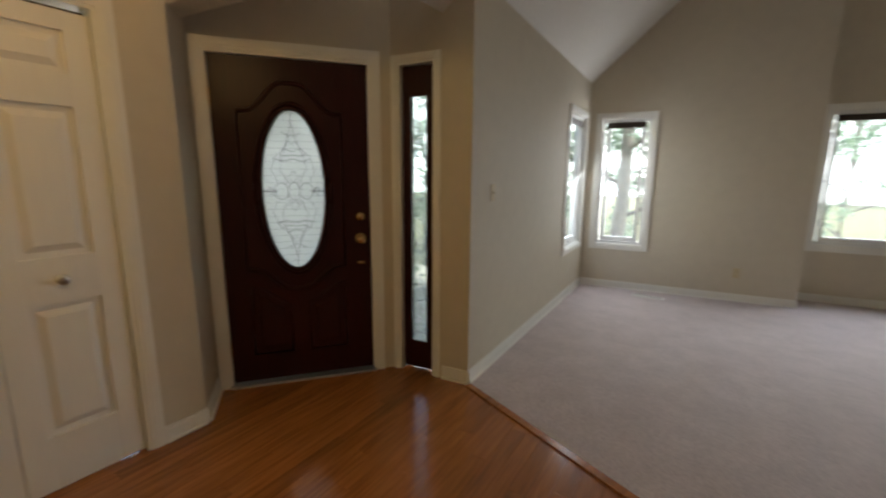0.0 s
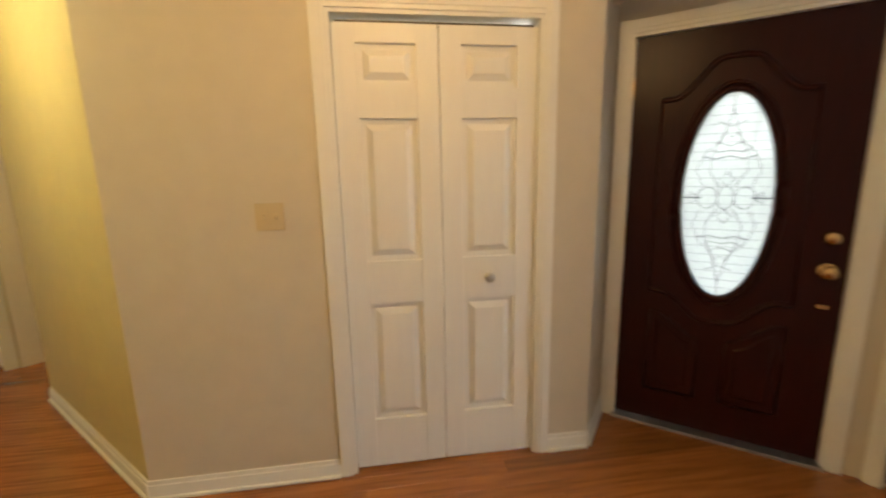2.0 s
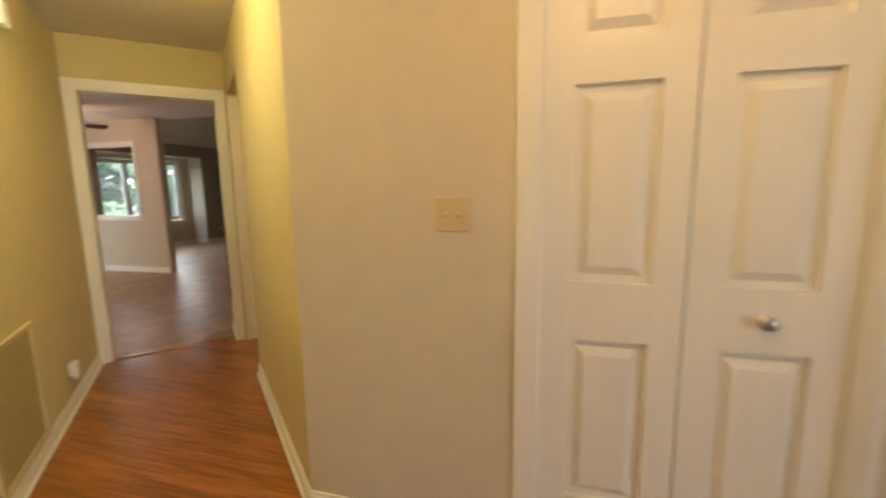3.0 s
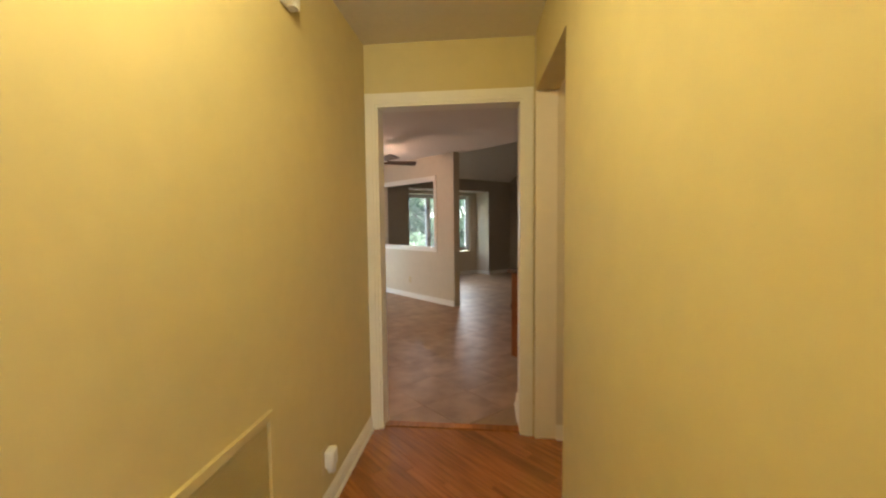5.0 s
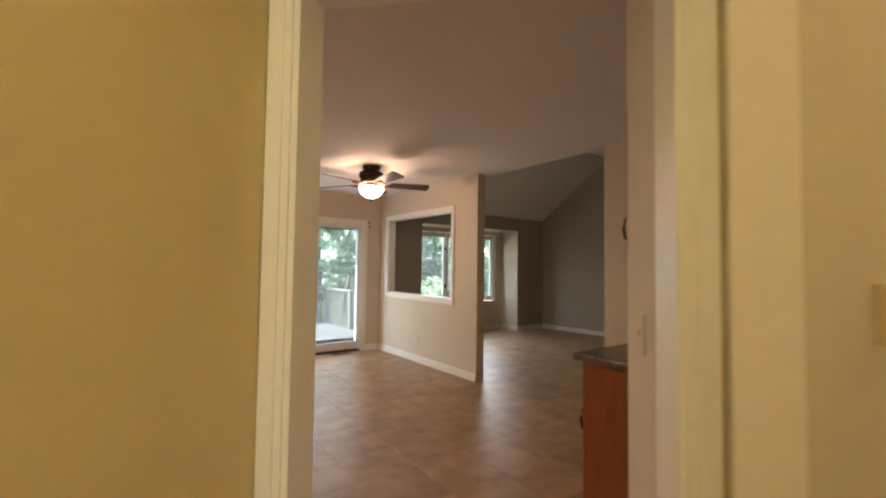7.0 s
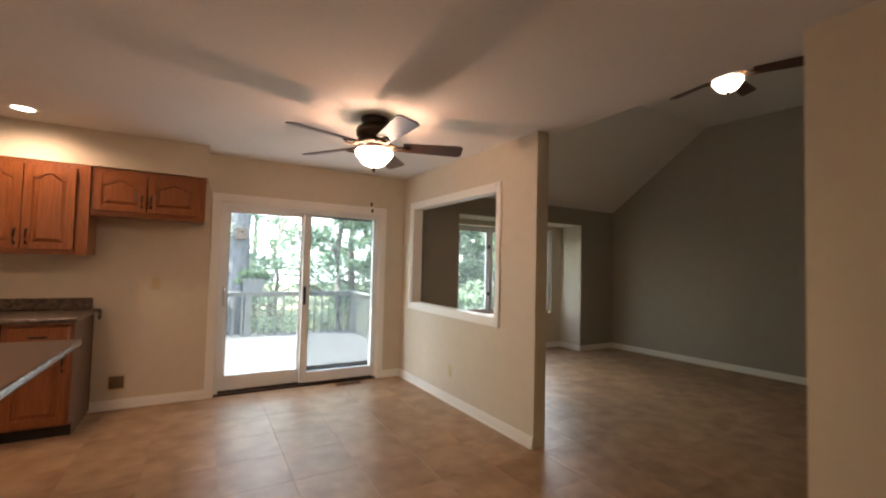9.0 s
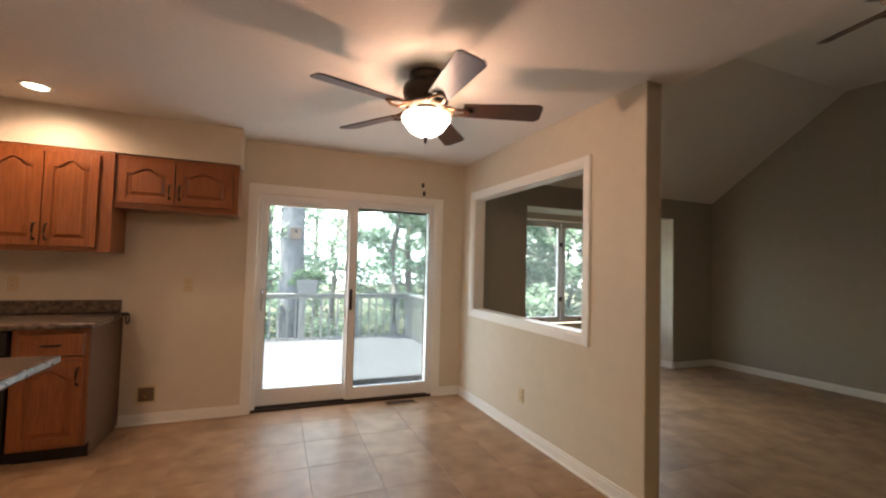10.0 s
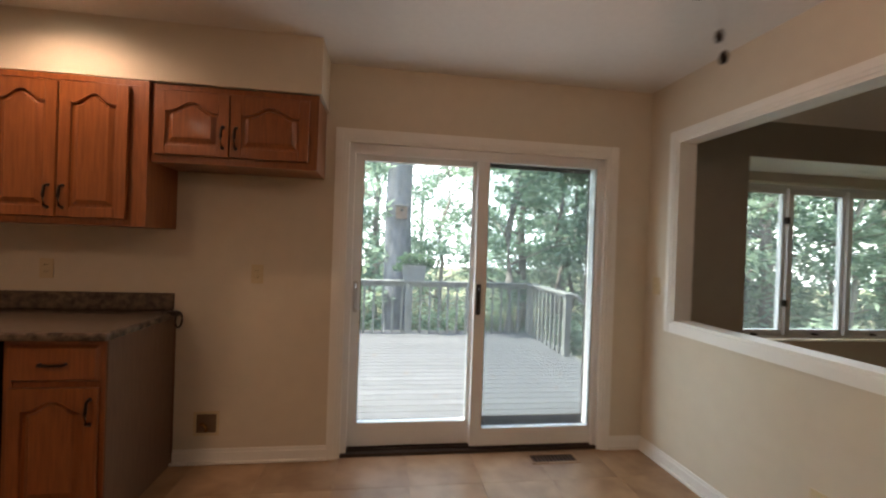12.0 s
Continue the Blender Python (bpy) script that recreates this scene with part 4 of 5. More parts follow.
worktop("worktop", -3.335, -1.005, YB + 0.001, -7.598, "brown granite-look worktop with a low backsplash", (-3.305, -1.005, YB + 0.002, YB + 0.024, 0.913, 1.012))
# island with pale base
island = thing("kitchen_island", pose(0, 0, 0), "kitchen island with a pale painted base", "island")
part("body", box(-3.24, -2.50, -6.45, -5.30, 0.08, 0.872, bevel=0.004), TRIM, island)
part("plinth", box(-3.20, -2.54, -6.41, -5.34, 0.0, 0.08), TRIM, island)
part("corner_post", box(-3.26, -3.19, -5.345, -5.28, 0.0, 0.872, bevel=0.004), TRIM, island)
worktop("worktop", -3.57, -2.42, -6.53, -5.22, "brown granite-look worktop on the kitchen island")
# small run beside the doorway
YN = -2.89
cabinet("base_cabinet", -5.44, -4.97, 0.0, 0.872, YN, -3.46, [(-5.415, -4.995, 0.12, 0.665, "high_right")], "small stained oak base cabinet beside the doorway", toe=True, drawers=[(-5.415, -4.995, 0.69, 0.85)])
cabinet("wall_cabinet", -5.44, -4.97, 1.40, 2.13, YN, -3.22, [(-5.415, -4.995, 1.43, 2.10, "low_right")], "stained oak wall cabinet beside the doorway")
worktop("worktop", -5.47, -4.93, -3.50, YN - 0.001, "dark granite-look worktop on the small cabinet")


# ---- ceiling fans and lamps ----
def ceiling_fan(x, y, top, first, label, r=1.0, drop=0.0):
    """A fan of five blades; r scales its reach, drop is the length of its rod."""
    fan = thing("ceiling_fan", pose(x, y, top), label, "ceiling fan", group="five-blade ceiling fans")
    body = [(0.0, 0.0), (0.10, 0.0), (0.105, -0.02), (0.085, -0.045)] + ([(0.016, -0.05), (0.016, -0.05 - drop)] if drop else [])
    body += [(q * r, z - drop) for q, z in ((0.10, -0.055), (0.132, -0.075), (0.138, -0.10), (0.132, -0.135), (0.115, -0.155), (0.125, -0.17), (0.12, -0.19), (0.06, -0.195), (0.0, -0.195))]
    part("canopy", lathe(body, 40), BRONZE, fan, smooth=True)
    part("light_fitter", lathe([(q * r, z - drop) for q, z in ((0.0, -0.194), (0.055, -0.195), (0.065, -0.205), (0.062, -0.225), (0.045, -0.235), (0.0, -0.236))], 36), WARMBRONZE, fan, "warm bronze light fitter", smooth=True)
    bowl = part("shade", lathe([(q * r, z - drop) for q, z in ((0.132, -0.236), (0.139, -0.250), (0.135, -0.271), (0.117, -0.294), (0.108, -0.305), (0.098, -0.321), (0.072, -0.341), (0.038, -0.355), (0.0, -0.362))], 44), BOWL, fan, "lit white alabaster glass bowl", smooth=True)
    bowl.visible_shadow = False
    part("finial", lathe([(q, z - drop) for q, z in ((0.0, -0.358), (0.013, -0.363), (0.015, -0.372), (0.008, -0.380), (0.010, -0.390), (0.0, -0.398))], 16), BRONZE, fan, smooth=True)
    tilt = pose(0, 0, -0.200 - drop, -14, 0, 0)
    for k in range(5):
        turn = Matrix.Rotation(radians(first + 72 * k), 4, "Z")
        outline = [(0.21, -0.058), (0.63, -0.076), (0.655, -0.056), (0.66, 0.052), (0.635, 0.076), (0.21, 0.058)]
        blade = part("blade", prism([(u * r, v * r) for u, v in outline], -0.004, 0.004, "z"), BLADE, fan)
        blade.matrix_local = turn @ tilt
        arm = bmesh.new()
        for sgn in (-1, 1):
            add_tube(arm, [(q * r, sgn * w, z - drop) for q, w, z in ((0.10, 0.016, -0.182), (0.16, 0.042, -0.212), (0.21, 0.038, -0.212), (0.26, 0.0, -0.208))], 0.009, 8)
        iron = part("blade_iron", arm, WARMBRONZE, blade, smooth=True)
        iron.matrix_local = tilt.inverted()
    return fan


kitchen_fan = ceiling_fan(-5.20, -6.37, H - 0.001, 160, "dark bronze ceiling fan with lit glass bowl and walnut blades")
for dx, dy, lo in ((-0.012, -0.055, 1.815), (-0.016, -0.045, 1.765)):
    chain = part("pull_chain", tube([(dx, dy, -0.22), (dx, dy, -0.4), (dx, dy, lo + 0.012 - H)], 0.0004, 5), NICKEL, kitchen_fan)
    fob = part("fob", lathe([(0.0, 0.016), (0.006, 0.012), (0.009, 0.0), (0.006, -0.012), (0.0, -0.015)], 12), BRONZE, chain, smooth=True)
    fob.location = (dx, dy, lo - H)
ceiling_fan(-8.28, -5.47, 3.529, 188, "dark bronze ceiling fan with lit bowl under the family room vault", r=0.9, drop=0.135)


def recessed_light(x, y):
    can = thing("recessed_light", pose(x, y, H), "lit recessed light with a white trim ring, in a partly added row", "ceiling light", group="recessed kitchen lights")
    part("trim_ring", lathe([(0.062, -0.001), (0.066, -0.006), (0.088, -0.005), (0.092, 0.0)], 32), WHITEPLASTIC, can, smooth=True)
    lens = part("lens", lathe([(0.0, -0.0035), (0.050, -0.0035), (0.064, -0.0015)], 32), CAN, can, "glowing lamp lens", smooth=True)
    lens.visible_shadow = False


# the pair at x = -2.7 is added out of view to go with the fill spots
for rx, ry in ((-2.96, -7.60), (-1.8, -7.60), (-2.7, -5.9), (-2.7, -4.7)):
    recessed_light(rx, ry)


def flush_light(x, y):
    lt = thing("flush_light", pose(x, y, H), "round flush ceiling light with a lit glass dome, placed out of view", "ceiling light", group="flush ceiling lights")
    part("base", lathe([(0.0, -0.001), (0.15, -0.001), (0.152, -0.02), (0.14, -0.03), (0.0, -0.03)], 36), BRASS, lt, smooth=True)
    dome = part("shade", lathe([(0.138, -0.03), (0.135, -0.06), (0.11, -0.09), (0.06, -0.11), (0.0, -0.117)], 36), BOWL, lt, "lit glass dome", smooth=True)
    dome.visible_shadow = False


# all three domes stay unseen; the passage one is added for its fill lamp
for lx, ly in ((-1.45, 0.35), (-2.30, -1.60), (-4.75, -1.5)):
    flush_light(lx, ly)


bar = thing("vanity_light", pose(-6.397, -2.10, 2.0), "white wall light with a lit glass globe in the side room", "wall light")
part("backplate", box(0.0, 0.02, -0.10, 0.10, -0.05, 0.05, bevel=0.006), WHITEPLASTIC, bar)
part("arm", tube([(0.02, 0, 0), (0.07, 0, 0.01), (0.09, 0, -0.01)], 0.009, 8), NICKEL, bar, smooth=True)
globe = part("shade", lathe([(0.03, 0.0), (0.05, -0.02), (0.06, -0.06), (0.05, -0.10), (0.0, -0.12)], 24), BOWL, bar, "lit white glass globe", smooth=True)
globe.location = (0.09, 0, 0.0)
globe.visible_shadow = False

# ---- small fittings on the walls ----
def plate(m, s, z, kind, label, mat=PLASTIC, gang=1):
    w = 0.035 + 0.023 * (gang - 1)
    cat = "outlet" if kind == "outlet" else "light switch"
    ob = thing("power_outlet" if kind == "outlet" else "light_switch", m @ pose(s, 0, z), label, cat)
    part("cover_plate", box(-w, w, 0.0005, 0.006, -0.057, 0.057, bevel=0.002), mat, ob)
    for g in range(gang):
        cx = (g - (gang - 1) / 2) * 0.046
        if kind == "outlet":
            for dz in (-0.02, 0.02):
                rec = part("receptacle", box(cx - 0.014, cx + 0.014, 0.006, 0.0085, dz - 0.014, dz + 0.014, bevel=0.001), mat, ob)
                part("slots", boxes([(cx - 0.007, cx - 0.005, 0.0085, 0.009, dz - 0.004, dz + 0.006), (cx + 0.005, cx + 0.007, 0.0085, 0.009, dz - 0.004, dz + 0.006)]), BLACK, rec)
        else:
            part("toggle", prism([(0.006, -0.010), (0.006, 0.010), (0.016, 0.004), (0.015, -0.004)], cx - 0.005, cx + 0.005, "x"), mat, ob)
            part("slot", box(cx - 0.006, cx + 0.006, 0.006, 0.0065, -0.013, 0.013), PLASTIC, ob)
    return ob


plate(m_closet, 1.447, 1.243, "switch", "ivory double toggle switch on the closet wall", gang=2)
plate(m_lside, 2.71, 1.25, "switch", "ivory toggle switch on the living room wall")
plate(m_switch, 0.22, 1.26, "switch", "ivory single toggle switch in the side passage")
plate(on_wall((-4.185, -2.685), (-4.39, -2.89))[0], 0.15, 1.16, "switch", "ivory toggle switch inside the kitchen doorway")
plate(m_pass, 1.19, 0.32, "outlet", "ivory outlet low on the pass-through wall")
plate(m_pass, 2.235, 1.13, "switch", "ivory switch beside the pass-through opening")
plate(m_slide, 2.54, 1.135, "outlet", "ivory outlet on the refrigerator wall")
plate(m_slide, 3.95, 1.13, "outlet", "ivory outlet above the worktop")
plate(m_slide, 3.67, 1.14, "outlet", "ivory outlet above the worktop")
plate(m_bay, 1.3, 0.32, "outlet", "ivory outlet under the bay window")
plate(m_lfar, 0.55, 0.32, "outlet", "ivory outlet low on the living room wall")
# recessed water box for the refrigerator
wb = thing("water_box", m_slide @ pose(2.80, 0, 0.24), "open recessed brown water-line box low on the wall", "wall box")
part("flange", boxes([(-0.072, -0.056, 0.0005, 0.006, -0.072, 0.072), (0.056, 0.072, 0.0005, 0.006, -0.072, 0.072), (-0.056, 0.056, 0.0005, 0.006, 0.056, 0.072), (-0.056, 0.056, 0.0005, 0.006, -0.072, -0.056)]), PLASTIC, wb)
part("box_back", box(-0.056, 0.056, 0.0004, 0.002, -0.056, 0.056), material("dull_brown_plastic", (0.16, 0.10, 0.055), 0.6, grain=0.3), wb)
part("valve", tube([(0.0, 0.002, -0.05), (0.0, 0.012, -0.02), (0.015, 0.016, 0.0), (0.03, 0.014, 0.0)], 0.008, 8), BRASS, wb)
ring = thing("towel_ring", pose(-3.345, -8.15, 0.89), "small dark metal towel ring on the end of the worktop", "towel ring")
part("ring", tube([(-0.028 + 0.0, 0.04 * math.cos(2 * math.pi * k / 20), 0.04 * math.sin(2 * math.pi * k / 20) - 0.02) for k in range(20)], 0.006, 8, True), BRONZE, ring, smooth=True)
part("bracket", box(-0.034, 0.03, -0.012, 0.012, 0.006, 0.03, bevel=0.003), BRONZE, ring)
# floor register, return-air grille, plug-in, door chime
reg = thing("floor_register", pose(-5.63, -8.15, 0.0), "brown metal floor register in the tiles", "floor vent")
part("frame", boxes([(-0.16, 0.16, -0.06, -0.045, 0.0, 0.006), (-0.16, 0.16, 0.045, 0.06, 0.0, 0.006), (-0.16, -0.145, -0.045, 0.045, 0.0, 0.006), (0.145, 0.16, -0.045, 0.045, 0.0, 0.006)]), TILE, reg)
part("well", box(-0.145, 0.145, -0.045, 0.045, 0.0, 0.002), BLACK, reg)
for k in range(12):
    part("slat", box(-0.14 + k * 0.0245, -0.132 + k * 0.0245, -0.045, 0.045, 0.002, 0.005), WARMBRONZE, reg)
grille = thing("return_grille", m_hleft @ pose(1.54, 0, 0.395), "large pale yellow painted return-air grille low on the hall wall", "air grille")
part("frame", boxes([(-0.29, -0.262, 0.0005, 0.014, -0.305, 0.305), (0.262, 0.29, 0.0005, 0.014, -0.305, 0.305), (-0.262, 0.262, 0.0005, 0.014, 0.277, 0.305), (-0.262, 0.262, 0.0005, 0.014, -0.305, -0.277)]), HALLPAINT, grille)
part("backing", box(-0.262, 0.262, 0.0004, 0.002, -0.277, 0.277), HALLPAINT, grille)
for k in range(36):
    z = -0.277 + k * 0.0154
    part("louvre", prism([(0.002, z), (0.009, z + 0.008), (0.009, z + 0.011), (0.002, z + 0.004)], -0.262, 0.262, "x"), HALLPAINT, grille)
plate(m_hleft, 0.79, 0.25, "outlet", "ivory outlet low on the hall wall")
plug = thing("plug_in", m_hleft @ pose(0.79, 0.0, 0.25), "white plug-in air freshener in the hall outlet", "air freshener")
part("body", box(-0.036, 0.036, 0.010, 0.055, -0.03, 0.055, bevel=0.012), WHITEPLASTIC, plug)
part("vial", lathe([(0.0, -0.03), (0.018, -0.028), (0.02, 0.0), (0.012, 0.012), (0.0, 0.014)], 16), WHITEPLASTIC, plug, smooth=True).location = (0.0, 0.034, -0.025)
chime = thing("door_chime", m_hleft @ pose(1.04, 0, 2.21), "small white door chime box high on the hall wall", "door chime")
part("cover", box(-0.045, 0.045, 0.0005, 0.045, -0.06, 0.06, bevel=0.008), WHITEPLASTIC, chime)
part("sensor", lathe([(0.0, 0.02), (0.018, 0.018), (0.02, 0.0)], 16), WHITEPLASTIC, chime, smooth=True).location = (0.0, 0.03, -0.065)
vent = thing("floor_register", pose(-0.75, 5.28, 0.0), "pale metal floor register in the living room carpet", "floor vent")
part("frame", box(-0.16, 0.16, -0.055, 0.055, 0.006, 0.012, bevel=0.002), TRIM, vent)
for k in range(10):
    part("slat", box(-0.135 + k * 0.028, -0.125 + k * 0.028, -0.045, 0.045, 0.012, 0.014), DARKMETAL, vent)

# ---- outdoors ----
deck = thing("deck", pose(0, 0, 0), "weathered grey wooden deck behind the house", "deck", kind="structure")
DX0, DX1, DY0, DY1, DZ = -7.15, 0.5, -12.68, -8.42, -0.12
k, y = 0, DY1
board_mesh = None
while y > DY0:
    bm = box(DX0, DX1, -0.134, 0.0, DZ - 0.035, DZ, bevel=0.004) if board_mesh is None else None
    if bm is not None:
        ob = part("deck_board", bm, DECKWOOD, deck)
        board_mesh = ob.data
    else:
        ob = new("deck_board", board_mesh)
        ob.parent = deck
    ob.location = (0.012 * math.sin(k * 2.3), y, 0)
    y -= 0.141
    k += 1
part("fascia", boxes([(DX0 - 0.04, DX1, DY0 - 0.04, DY0 - 0.001, DZ - 0.25, DZ), (DX0 - 0.04, DX0 - 0.001, DY0, DY1, DZ - 0.25, DZ)]), RAILWOOD, deck)
for px, py in ((-7.0, -12.5), (-4.5, -12.5), (-2.0, -12.5), (0.4, -12.5), (-7.0, -8.7)):
    part("footing_post", box(px - 0.07, px + 0.07, py - 0.07, py + 0.07, -1.5, DZ - 0.035), RAILWOOD, deck)


def railing(p0, p1, label):
    m, length = on_wall(p0, p1)
    rail = thing("deck_railing", m @ pose(0, 0, DZ), label, "railing")
    part("top_rail", box(-0.06, length + 0.06, -0.07, 0.07, 0.84, 0.875, bevel=0.006), RAILWOOD, rail)
    part("upper_rail", box(0, length, -0.02, 0.02, 0.775, 0.84, bevel=0.004), RAILWOOD, rail)
    n = max(1, round(length / 1.02))
    for i in range(n + 1):
        s = length * i / n
        part("post", box(s - 0.042, s + 0.042, -0.05, 0.04, 0.0, 0.84, bevel=0.005), RAILWOOD, rail)
    bal = None
    s = 0.12
    while s < length - 0.06:
        if bal is None:
            ob = part("baluster", box(-0.015, 0.015, -0.054, -0.024, -0.06, 0.81, bevel=0.002), RAILWOOD, rail)
            bal = ob.data
        else:
            ob = new("baluster", bal)
            ob.parent = rail
        ob.location = (s, 0, 0)
        s += 0.155
    return rail


railing((0.4, -12.60), (-7.06, -12.60), "weathered wooden deck railing with square balusters")
railing((-7.06, -12.60), (-7.06, -11.08), "weathered wooden side railing of the deck with square balusters")
stair = thing("stair_rail", pose(-7.06, -11.08, DZ), "weathered sloping handrail of the deck steps", "railing")
part("handrail", tube([(0.0, 0.0, 0.855), (-0.12, 0.0, 0.83), (-1.15, 0.0, 0.02)], 0.035, 8), RAILWOOD, stair)
part("newel_post", box(-1.18, -1.10, -0.04, 0.04, -1.38, 0.03, bevel=0.005), RAILWOOD, stair)
steps = thing("deck_steps", pose(-7.19, -10.35, 0), "weathered wooden steps down from the deck", "steps")
for k in range(6):
    part("tread", box(-0.02 - 0.28 * (k + 1), -0.02 - 0.28 * k, -0.66, 0.66, DZ - 0.2 * (k + 1) - 0.04, DZ - 0.2 * (k + 1), bevel=0.004), DECKWOOD, steps)
for side in (-0.69, 0.66):
    part("stringer", prism([(-0.02, DZ - 0.25), (-0.02, DZ - 0.55), (-1.4, -1.5), (-1.72, -1.5), (-1.72, -1.36)], side, side + 0.03, "y"), RAILWOOD, steps)
rng = random.Random(7)


def leaf_cloud(count, blobs, size, seed):
    """Many small folded leaves scattered through a set of blobs (x, y, z, radius)."""
    r = random.Random(seed)
    verts, faces = [], []
    total = sum(b[3] ** 2 for b in blobs)
    for bx, by, bz, br in blobs:
        for _ in range(int(count * br ** 2 / total)):
            while True:
                p = Vector((r.uniform(-1, 1), r.uniform(-1, 1), r.uniform(-1, 1)))
                if 0.25 < p.length < 1.0:
                    break
            c = Vector((bx, by, bz)) + Vector((p.x * br, p.y * br, p.z * br * 0.62))
            s = size * r.uniform(0.55, 1.3)
            a = Vector((r.uniform(-1, 1), r.uniform(-1, 1), r.uniform(-0.5, 0.5))).normalized()
            b = a.cross(Vector((r.uniform(-0.6, 0.6), r.uniform(-0.6, 0.6), 1))).normalized()
            i = len(verts)
            verts += [c - a * s, c - b * s * 0.45, c + a * s, c + b * s * 0.45]
            faces.append((i, i + 1, i + 2, i + 3))
    me = bpy.data.meshes.new("crown")
    me.from_pydata(verts, [], faces)
    return me


def make_tree(seed, height, girth, label, leaves=3600, low=0.28, leaf=0.13):
    r = random.Random(seed)
    tree = thing("tree", pose(0, 0, 0), label, "tree", group="woodland trees behind the house")
    n = 9
    line = [(0.05 * r.uniform(-1, 1) * k, 0.05 * r.uniform(-1, 1) * k, height * k / (n - 1)) for k in range(n)]
    bm = tube(line, [girth * (1.35 if k == 0 else 1.0) * (1 - 0.85 * k / (n - 1)) for k in range(n)], 12)
    blobs = []
    for j in range(13):
        f = low + (0.95 - low) * j / 12
        z = height * f
        i = min(n - 2, int(f * (n - 1)))
        base = Vector(line[i]).lerp(Vector(line[i + 1]), f * (n - 1) - i)
        a = j * 2.4 + r.uniform(-0.4, 0.4)
        reach = height * 0.24 * (1.15 - f * 0.6) * r.uniform(0.7, 1.15)
        tip = base + Vector((math.cos(a) * reach, math.sin(a) * reach, reach * 0.35))
        mid = base.lerp(tip, 0.5) + Vector((0, 0, 0.12))
        g = girth * 0.32 * (1 - f * 0.6)
        add_tube(bm, [base, mid, tip], [g, g * 0.6, g * 0.2], 6)
        for q in (0.55, 0.8, 1.05):
            p = base.lerp(tip, q)
            blobs.append((p.x + r.uniform(-0.3, 0.3), p.y + r.uniform(-0.3, 0.3), p.z + r.uniform(-0.2, 0.4), height * 0.06 * r.uniform(0.7, 1.3)))
    part("trunk", bm, BARK, tree, smooth=True)
    me = leaf_cloud(leaves, blobs, leaf, seed + 50)
    me.materials.append(LEAF)
    crown = new("crown", me)
    crown.parent = tree
    return tree


models = [make_tree(1, 8.5, 0.12, "slender woodland tree with a green leafy crown", 4000, 0.16, 0.105), make_tree(2, 9.5, 0.15, "tall woodland tree with spreading green branches", 4000, 0.22, 0.105), make_tree(3, 6.5, 0.08, "young woodland tree with low leafy branches", 3400, 0.06, 0.085)]
# the old trunk close to the deck railing
old = thing("tree", pose(-4.78, -13.35, -1.5), "thick grey tree trunk close to the deck railing", "tree")
part("trunk", add_tube(tube([(0.02, 0, 0), (0.0, 0, 1.2), (0.03, 0.02, 3.5), (-0.05, 0, 7.0), (0.0, 0, 13.0)], [0.36, 0.27, 0.235, 0.19, 0.08], 14), [(0, 0, 6.2), (0.6, 0.1, 6.9), (1.6, 0.3, 7.4)], [0.10, 0.07, 0.03], 8), GREYBARK, old, smooth=True)
me = leaf_cloud(3600, [(0.9, 0.2, 7.3, 0.9), (-0.9, 0.1, 8.2, 1.0), (0.2, -0.4, 9.4, 1.1), (1.6, 0.3, 8.3, 0.8), (-0.3, -0.2, 2.4, 0.35), (-0.35, 0.1, 4.6, 0.4), (0.28, 0.05, 1.9, 0.3), (0.30, 0.0, 2.7, 0.28), (0.27, 0.05, 3.5, 0.3), (0.25, 0.0, 4.3, 0.3)], 0.085, 77)
me.materials.append(LEAF)
new("crown", me).parent = old
spots = [(-6.15, -17.2, 2), (-3.1, -17.0, 0), (-7.3, -14.6, 0), (-8.6, -17.5, 1), (-2.0, -15.0, 2), (-4.2, -20.5, 1), (-9.7, -13.6, 2), (-11.0, -15.5, 0),
         (-12.6, -13.4, 1), (-10.4, -19.5, 2), (-13.8, -17.5, 0), (-1.0, -21.0, 1), (-3.6, -14.9, 2), (-12.0, -22.5, 1), (-15.5, -21.0, 2), (-8.9, -15.6, 2),
         (-15.0, -14.0, 2), (-10.6, -12.4, 2), (0.6, -17.5, 0), (-16.5, -26.0, 1), (-6.5, -27.5, 1), (-11.5, -27.0, 0), (-2.5, -27.0, 1),
         (-11.8, -13.9, 2), (-13.4, -15.2, 2), (-12.4, -17.0, 1), (-15.8, -16.4, 0), (-17.2, -18.6, 2), (-13.2, -12.2, 2), (-18.5, -15.5, 1), (-9.6, -16.4, 2), (-14.4, -20.0, 2), (-19.5, -21.0, 0), (-10.2, -14.6, 2),
         (-1.66, 8.3, 1), (-2.6, 10.4, 2), (-0.9, 11.8, 1), (-4.8, 8.6, 0), (-6.2, 5.6, 2), (2.6, 14.5, 0), (5.2, 16.5, 1), (-4.2, 13.5, 1), (0.8, 18.0, 0), (-7.5, 10.5, 2), (-5.6, 12.0, 0), (-5.4, 4.2, 2)]
for i, (tx, ty, which) in enumerate(spots):
    m = pose(tx, ty, -1.5, 0, 0, rng.uniform(0, 360))
    copy_thing(models[which], m)
for i, t in enumerate(models):
    t.matrix_world = pose((-14.5, -18.5, -7.0)[i], (-11.5, -30.0, -25.0)[i], -1.5)


